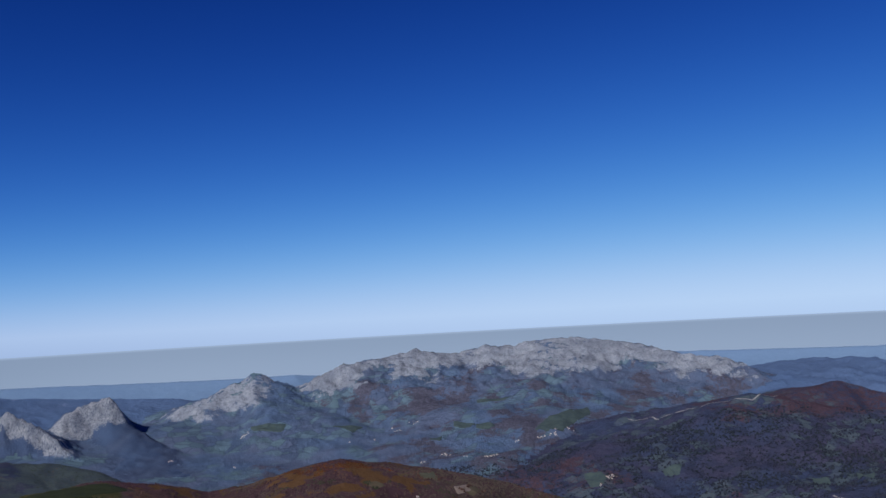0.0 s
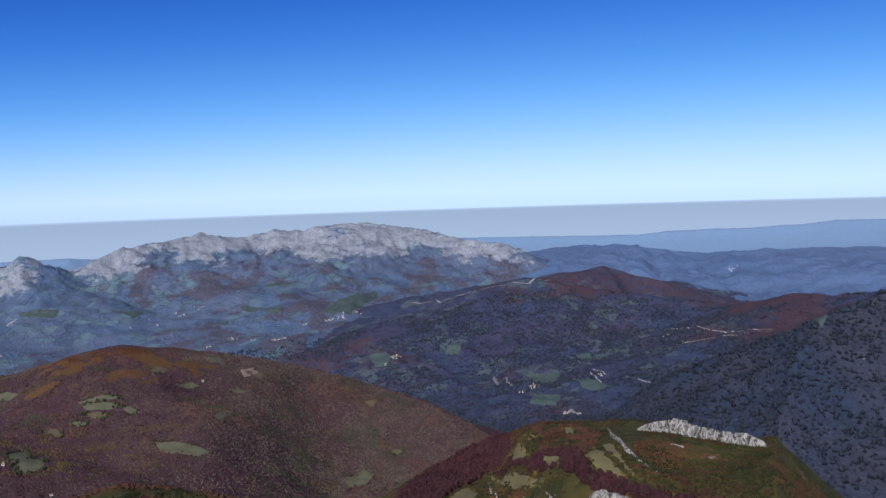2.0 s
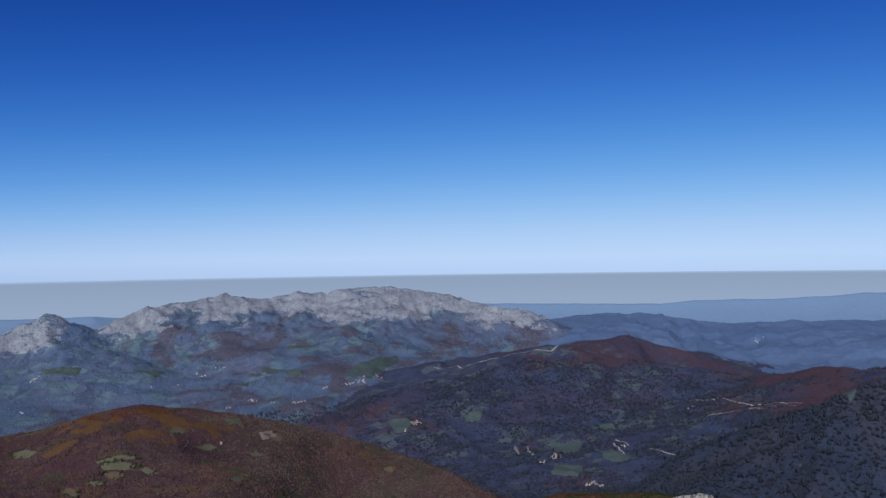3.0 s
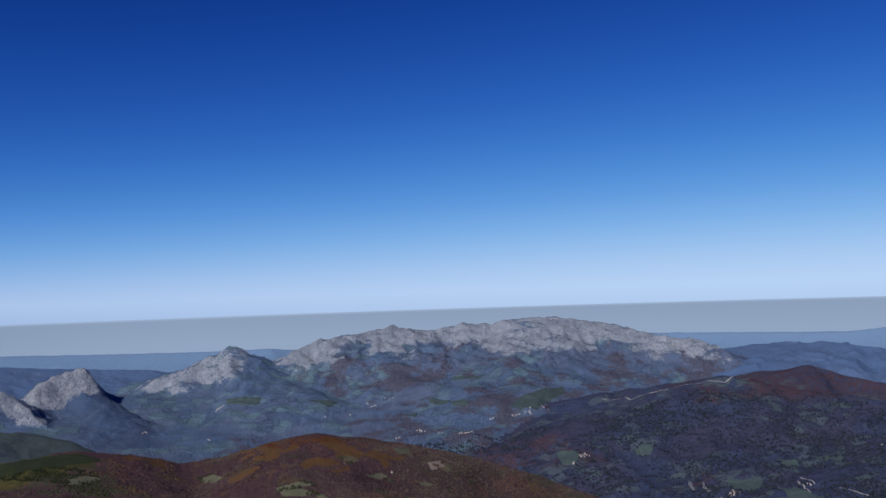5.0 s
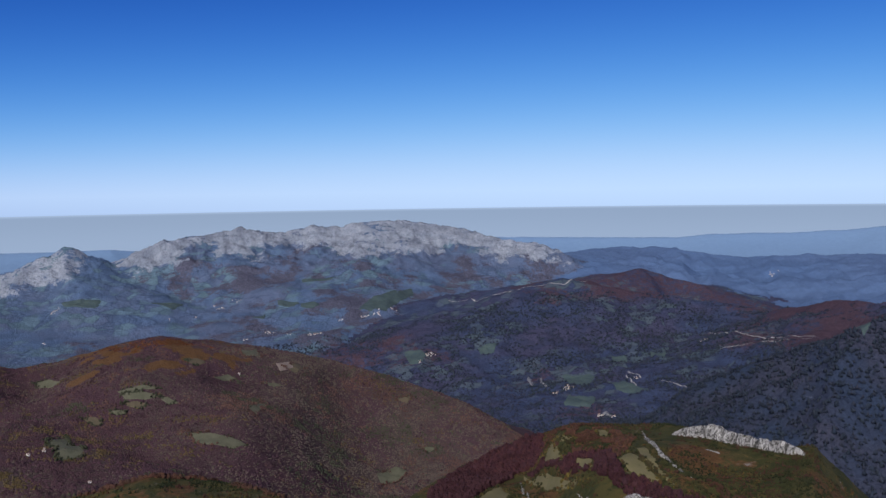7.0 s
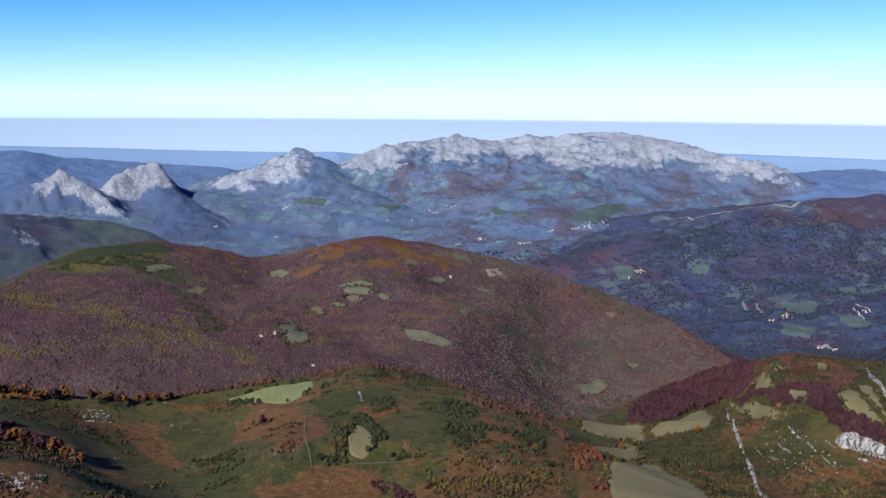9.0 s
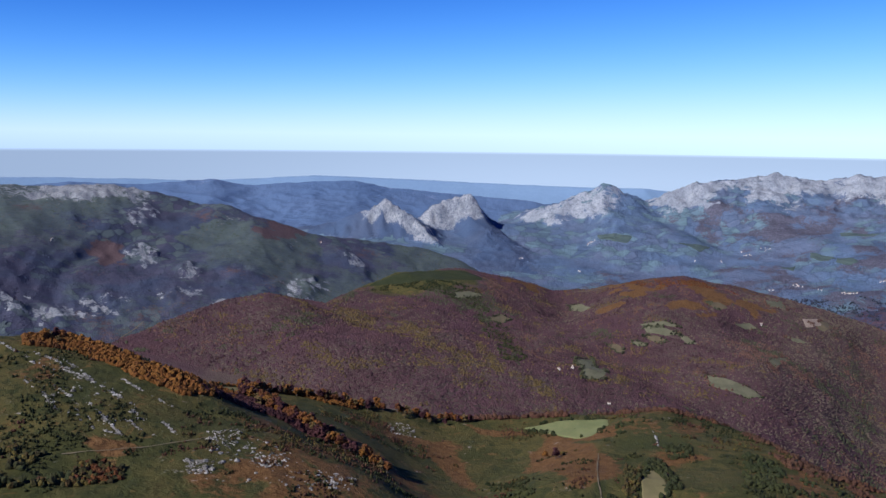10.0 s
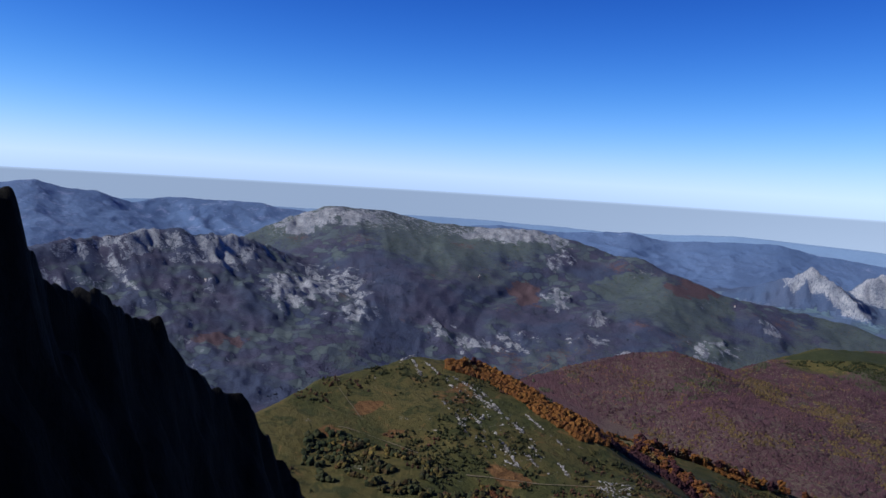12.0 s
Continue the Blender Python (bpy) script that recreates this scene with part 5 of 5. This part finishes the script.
gold = 0.75 * blobs(x, y, GOLD_STANDS) + 0.85 * fractal(x / 80, y / 50, 3, 91) + 0.6 * fractal(x / 18, y / 18, 2, 92) + rng.normal(0, 0.2, len(x)) > 0.45 + 0.2 * east
green = ~gold & (0.8 * blobs(x, y, GREEN_STANDS) + fractal(x / 60, y / 60, 3, 95) + 0.5 * fractal(x / 14, y / 14, 2, 96) + rng.normal(0, 0.12, len(x)) > 0.7 - 0.32 * east)
rust = ~gold & ~green & (0.55 * blobs(x, y, RUST_STANDS) + fractal(x / 70, y / 70, 3, 99) + 0.7 * fractal(x / 12, y / 12, 2, 98) + rng.normal(0, 0.2, len(x)) > 0.62 - 0.25 * east)
bare = ~(gold | green | rust)
dull = bare & (rng.uniform(0, 1, len(x)) < 0.1 + 0.72 * east + 0.45 * fractal(x / 60, y / 60, 3, 101))
bare &= ~dull
wood("dull_wood", x[dull], y[dull], 1.5, "dull", "dull brown leafless wood on the hill's flank", squat=0.34, far="hill")
wood("leafless_wood", x[bare], y[bare], 1.7, "purple", "dense purple-brown leafless beech wood on the hill", squat=0.32, far="hill")
wood("golden_wood", x[gold], y[gold], 1.4, "olive", "olive-gold autumn trees among leafless woods", squat=0.6, far="hill")
wood("evergreen_wood", x[green], y[green], 1.4, "hill_green", "dark green trees among leafless woods", squat=0.6, far="hill")
wood("rusty_wood", x[rust], y[rust], 1.4, "hill_rust", "red-brown autumn trees among leafless woods", squat=0.6, far="hill")
wood_x, wood_y = scatter((-640, 360, 640, 1450), 9.0)
az = np.degrees(np.arctan2(-wood_x, wood_y))
keep = (az > -17) & (az < 45) & (fractal(wood_x / 45, wood_y / 45, 4, 111) > 0.02)
wood_x, wood_y = wood_x[keep], wood_y[keep]
keep = wooded(wood_x, wood_y, ["purple"])
wood("tall_leafless_wood", wood_x[keep], wood_y[keep], 1.9, "deep_purple", "tall dark leafless trees in groups on the hill", squat=0.6, far="hill")

# the valley and the slopes round it
x, y = scatter((-200, 1500, 650, 2700), 7.6)
az = np.degrees(np.arctan2(-x, y))
keep = (az > -46) & (az < 6)
x, y = x[keep], y[keep]
keep = wooded(x, y, ["valley", "mid", "massif"], 0.5)
stand = fractal(x / 110, y / 110, 4, 66) + 0.5 * fractal(x / 25, y / 25, 2, 67)
dark, light = keep & (stand > 0.12), keep & (stand <= 0.12) & (stand > -0.3)
wood("valley_wood", x[light], y[light], 2.8, "valley", "haze-blue leafless woods on the far valley slopes", squat=0.65, far=True)
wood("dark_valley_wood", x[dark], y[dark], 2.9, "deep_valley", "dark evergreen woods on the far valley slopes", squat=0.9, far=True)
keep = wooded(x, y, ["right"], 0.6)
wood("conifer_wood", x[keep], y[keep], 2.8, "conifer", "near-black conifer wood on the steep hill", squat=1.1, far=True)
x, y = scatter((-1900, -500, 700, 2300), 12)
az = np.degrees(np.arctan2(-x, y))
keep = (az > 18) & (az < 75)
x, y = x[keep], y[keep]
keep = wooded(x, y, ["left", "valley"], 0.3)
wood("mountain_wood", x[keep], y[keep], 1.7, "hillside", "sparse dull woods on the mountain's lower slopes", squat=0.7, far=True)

# low shrubs all over the near pastures
x, y = scatter((-290, 300, 130, 640), 1.55)
mine = (share_of(["shoulder", "red"], x, y) > 0.5) & clear_of_fields(x, y)
density = fractal(x / 30, y / 30, 4, 55) + 0.6 * fractal(x / 7, y / 7, 2, 56)
right_side = smooth(60, 140, x)
kinds = fractal(x / 22, y / 22, 3, 57)
shrub = mine & (density > 0.27 - 0.46 * right_side)
for tone, pick, label in (("dark_green", kinds > 0.08, "low dark gorse bushes dotted over pasture"), ("red_brown", (kinds <= 0.08) & (kinds > -0.15), "low red-brown shrubs dotted over pasture"), ("autumn_mix", kinds <= -0.15, "low mixed autumn shrubs dotted over pasture")):
    wood("shrubs", x[shrub & pick], y[shrub & pick], 0.48, tone, label, "shrubs", 1.0, True)

# thickets on the ridge and the knoll
THICKET_LABELS = {"golden": "yellow-green autumn bushes on the pasture slope", "dark_red": "dense dark red autumn wood on the knoll", "dark_green": "dark green gorse and holly thicket on pasture", "red_brown": "red-brown autumn thicket along the ridge",
                  "orange": "bright orange autumn beeches in a row along the crest", "orange_red": "orange and red autumn thicket down the slope", "autumn_mix": "scattered green, orange and brown shrubs on pasture"}
for tone, spacing, size, polygon in THICKETS:
    pts = np.array(polygon, float)
    x, y = scatter((pts[:, 0].min(), pts[:, 0].max(), pts[:, 1].min(), pts[:, 1].max()), spacing * 0.55)
    keep = inside(x, y, polygon) & clear_of_fields(x, y) & ((fractal(x / 11, y / 11, 3, 63) > -0.12) | (spacing < 2) | (tone == "dark_red"))
    tall = pts[:, 0].mean() > 60 and tone == "dark_red"
    wood("thicket", x[keep], y[keep], size * (0.78 if tall else 0.56), tone, THICKET_LABELS[tone], "thicket", 1.2 if tall else 0.9, size < 1.3)


# shrubs along the fields' rims
for polygon in FIELDS + MEADOWS[3:5]:
    rim = resample(list(polygon) + [polygon[0]], 1.1)
    rim = rim + rng.normal(0, 0.9, rim.shape)
    gaps = fractal(rim[:, 0] / 10, rim[:, 1] / 10, 2, 74) > -0.1
    tone = "dark_green" if polygon[0][0] < 0 else "autumn_mix"
    wood("field_hedge", rim[gaps][:, 0], rim[gaps][:, 1], 0.85, tone, "low uneven hedge along a pasture's rim", "hedge", 0.9)


for polygon in MEADOWS:
    rim = resample(list(polygon) + [polygon[0]], 1.6)
    rim = rim + rng.normal(0, 2.0, rim.shape)
    gaps = fractal(rim[:, 0] / 14, rim[:, 1] / 14, 2, 75) > -0.15
    wood("field_hedge", rim[gaps][:, 0], rim[gaps][:, 1], 1.5, "hill_green" if polygon[0][0] < -120 else "hill_rust", "ragged tree hedge round a clearing on the hill", "hedge", 0.9, True)


# ---- single trees: a tapered trunk with limbs under an uneven crown ----
BARK, bnt, bb = nodes_of("grey_bark", 0.95, 0.1)
bnt.links.new(mix(bnt, noise_node(bnt, 3.0, 4, 0.7), (0.06, 0.045, 0.035), (0.14, 0.11, 0.09)), bb.inputs["Base Color"])


def limb(verts, faces, a, b, ra, rb):
    a, b = np.array(a, float), np.array(b, float)
    axis = (b - a) / np.linalg.norm(b - a)
    e1 = np.cross(axis, (0.3, 0.8, 0.5))
    e1 /= np.linalg.norm(e1)
    e2 = np.cross(axis, e1)
    k = len(verts)
    for p, r in ((a, ra), (b, rb)):
        for i in range(6):
            verts.append(p + r * (math.cos(i * math.pi / 3) * e1 + math.sin(i * math.pi / 3) * e2))
    for i in range(6):
        faces.append((k + i, k + (i + 1) % 6, k + 6 + (i + 1) % 6, k + 6 + i))


def autumn_tree(tone, height, label):
    """A tree at the origin: trunk with four limbs, crown of many clumps."""
    root = tagged(new("tree"), label, "tree", "trees of the hedge row")
    verts, faces = [], []
    limb(verts, faces, (0, 0, -0.6), (0.05, 0, height * 0.5), height * 0.045, height * 0.025)
    tips = []
    for i in range(4):
        t = i * 1.57 + rng.uniform(-0.4, 0.4)
        tip = (math.cos(t) * height * 0.26, math.sin(t) * height * 0.26, height * rng.uniform(0.6, 0.8))
        limb(verts, faces, (0, 0, height * rng.uniform(0.25, 0.45)), tip, height * 0.02, height * 0.008)
        tips.append(tip)
    part("trunk", mesh_from("trunk", np.array(verts), np.array(faces), BARK), root, "short grey trunk with spreading limbs")
    n = 22
    t, q = rng.uniform(0, 2 * np.pi, n), rng.uniform(0, 1, n)
    rad = height * 0.32 * np.sqrt(rng.uniform(0.05, 1, n)) * (1.05 - 0.75 * q ** 1.5)
    centres = np.column_stack([np.cos(t) * rad, np.sin(t) * rad, height * (0.3 + 0.62 * q)])
    centres[:4] = tips
    r = height * rng.uniform(0.09, 0.17, n)
    v, f = clumps(centres, r, r * rng.uniform(0.7, 1.0, n), 0.4)
    part("crown", mesh_from("crown", v, f, LEAVES[tone]), root)
    return root


def place_trees(models, spots):
    for model in models:
        model["used"] = 0
    for i, (x, y) in enumerate(spots):
        model = models[int(rng.integers(len(models)))]
        m = pose(x, y, float(ground_z(x, y)), 0, 0, rng.uniform(0, 360))
        if not model["used"]:
            model.matrix_basis, model["used"] = m, 1
        else:
            c = copy_thing(model, m)
            c.scale = [rng.uniform(0.7, 1.25)] * 3
    for model in models:
        if not model["used"]:
            for o in (*model.children_recursive, model):
                bpy.data.objects.remove(o)


MODELS = [autumn_tree("orange", 4.2, "orange-leaved autumn tree in a pasture hedge row"), autumn_tree("orange_red", 4.6, "rust-red autumn tree in a pasture hedge row"),
          autumn_tree("dark_red", 4.4, "dark red autumn tree in a pasture hedge row"), autumn_tree("olive", 3.8, "golden autumn tree in a pasture hedge row")]
hedge = np.concatenate([resample(HEDGE, 2.6), resample(SLOPE_ROW, 1.6)])
spots = [(px + rng.normal(0, 2.2), py + rng.normal(0, 2.2)) for px, py in hedge for _ in range(2)]
crest = np.array(RIDGES["shoulder"][2], float)[2:8, :2]
row = resample(crest * 0.985, 2.3)
spots += [(px * (1 - abs(rng.normal(0, 0.012))), py * (1 - abs(rng.normal(0, 0.012)))) for px, py in row for _ in range(2)]
lone = [(-91, 343), (66, 396), (-98, 352), (110, 430)]
place_trees(MODELS, [p for p in spots if p[0] > -266][:290] + lone)

# ---- villages: small white houses with red tile roofs ----
PLASTER, pnt, pb = nodes_of("white_plaster", 0.9, 0.2)
pnt.links.new(mix(pnt, noise_node(pnt, 0.8, 3, 0.6), (0.72, 0.7, 0.66), (0.56, 0.53, 0.49)), pb.inputs["Base Color"])
TILES, unt, ub = nodes_of("red_roof_tiles", 0.85, 0.2)
unt.links.new(mix(unt, noise_node(unt, 1.2, 3, 0.7), (0.34, 0.24, 0.2), (0.26, 0.19, 0.17)), ub.inputs["Base Color"])
SHADE, vnt, vb = nodes_of("dark_window", 0.3, 0.5)
vb.inputs["Base Color"].default_value = (0.03, 0.035, 0.04, 1)


def box(verts, faces, x0, x1, y0, y1, z0, z1):
    k = len(verts)
    verts += [(x0, y0, z0), (x1, y0, z0), (x1, y1, z0), (x0, y1, z0), (x0, y0, z1), (x1, y0, z1), (x1, y1, z1), (x0, y1, z1)]
    faces += [tuple(k + i for i in q) for q in ((0, 3, 2, 1), (4, 5, 6, 7), (0, 1, 5, 4), (1, 2, 6, 5), (2, 3, 7, 6), (3, 0, 4, 7))]


def cottage(length, depth, wall_h, label):
    """A gabled house at the origin: walls, overhanging tile roof, a door and windows."""
    root = tagged(new("house"), label, "house", "village houses")
    a, b, h, top = length / 2, depth / 2, wall_h, wall_h + depth * 0.32
    me = bpy.data.meshes.new("wall")
    me.from_pydata([(-a, -b, -2), (a, -b, -2), (a, b, -2), (-a, b, -2), (-a, -b, h), (a, -b, h), (a, b, h), (-a, b, h), (-a, 0, top), (a, 0, top)], [],
                   [(0, 1, 5, 4), (2, 3, 7, 6), (1, 2, 6, 9, 5), (3, 0, 4, 8, 7)])
    me.materials.append(PLASTER)
    part("wall", me, root)
    o, t = 0.35, 0.18
    e, drop = b + o, h - o * 0.64
    me = bpy.data.meshes.new("roof")
    me.from_pydata([(-a - o, -e, drop), (a + o, -e, drop), (a + o, 0, top), (-a - o, 0, top), (-a - o, e, drop), (a + o, e, drop),
                    (-a - o, -e, drop + t), (a + o, -e, drop + t), (a + o, 0, top + t), (-a - o, 0, top + t), (-a - o, e, drop + t), (a + o, e, drop + t)], [],
                   [(6, 7, 8, 9), (9, 8, 11, 10), (3, 2, 1, 0), (4, 5, 2, 3), (0, 1, 7, 6), (5, 4, 10, 11), (0, 6, 9, 3), (3, 9, 10, 4), (1, 2, 8, 7), (2, 5, 11, 8)])
    me.materials.append(TILES)
    part("roof", me, root, "weathered red tile roof")
    for px in (-a * 0.55, a * 0.55):
        verts, faces = [], []
        box(verts, faces, px - 0.4, px + 0.4, -b - 0.05, -b + 0.1, h * 0.4, h * 0.75)
        me = mesh_from("window", np.array(verts), np.array(faces), SHADE)
        part("window", me, root)
    verts, faces = [], []
    box(verts, faces, -0.4, 0.4, -b - 0.05, -b + 0.1, 0, h * 0.65)
    part("door", mesh_from("door", np.array(verts), np.array(faces), SHADE), root)
    return root


houses = [cottage(3.4, 2.6, 2.0, "white two-storey village house with a red roof"), cottage(2.6, 2.2, 1.6, "small white cottage with a red tile roof"), cottage(4.6, 2.6, 1.8, "long white farm building with a red roof")]
first = [True, True, True]
for vx, vy, count in VILLAGES:
    turn = math.degrees(math.atan2(-vx, vy))
    across = 0.0035 * math.hypot(vx, vy) * math.sqrt(count / 4)
    deep = 1.3 * across
    c, s = math.cos(radians(turn)), math.sin(radians(turn))
    for _ in range(count):
        u, v = rng.normal(0, 0.5) * across, rng.normal(0, 0.5) * deep
        hx, hy = vx + u * c - v * s, vy + u * s + v * c
        k = int(rng.integers(3))
        m = pose(hx, hy, float(ground_z(hx, hy)) + 0.6, 0, 0, turn + rng.uniform(-50, 50))
        if first[k]:
            houses[k].matrix_basis, first[k] = m, False
        else:
            copy_thing(houses[k], m).scale = [0.5 if math.hypot(hx, hy) < 1300 else rng.uniform(0.65, 1.1)] * 3
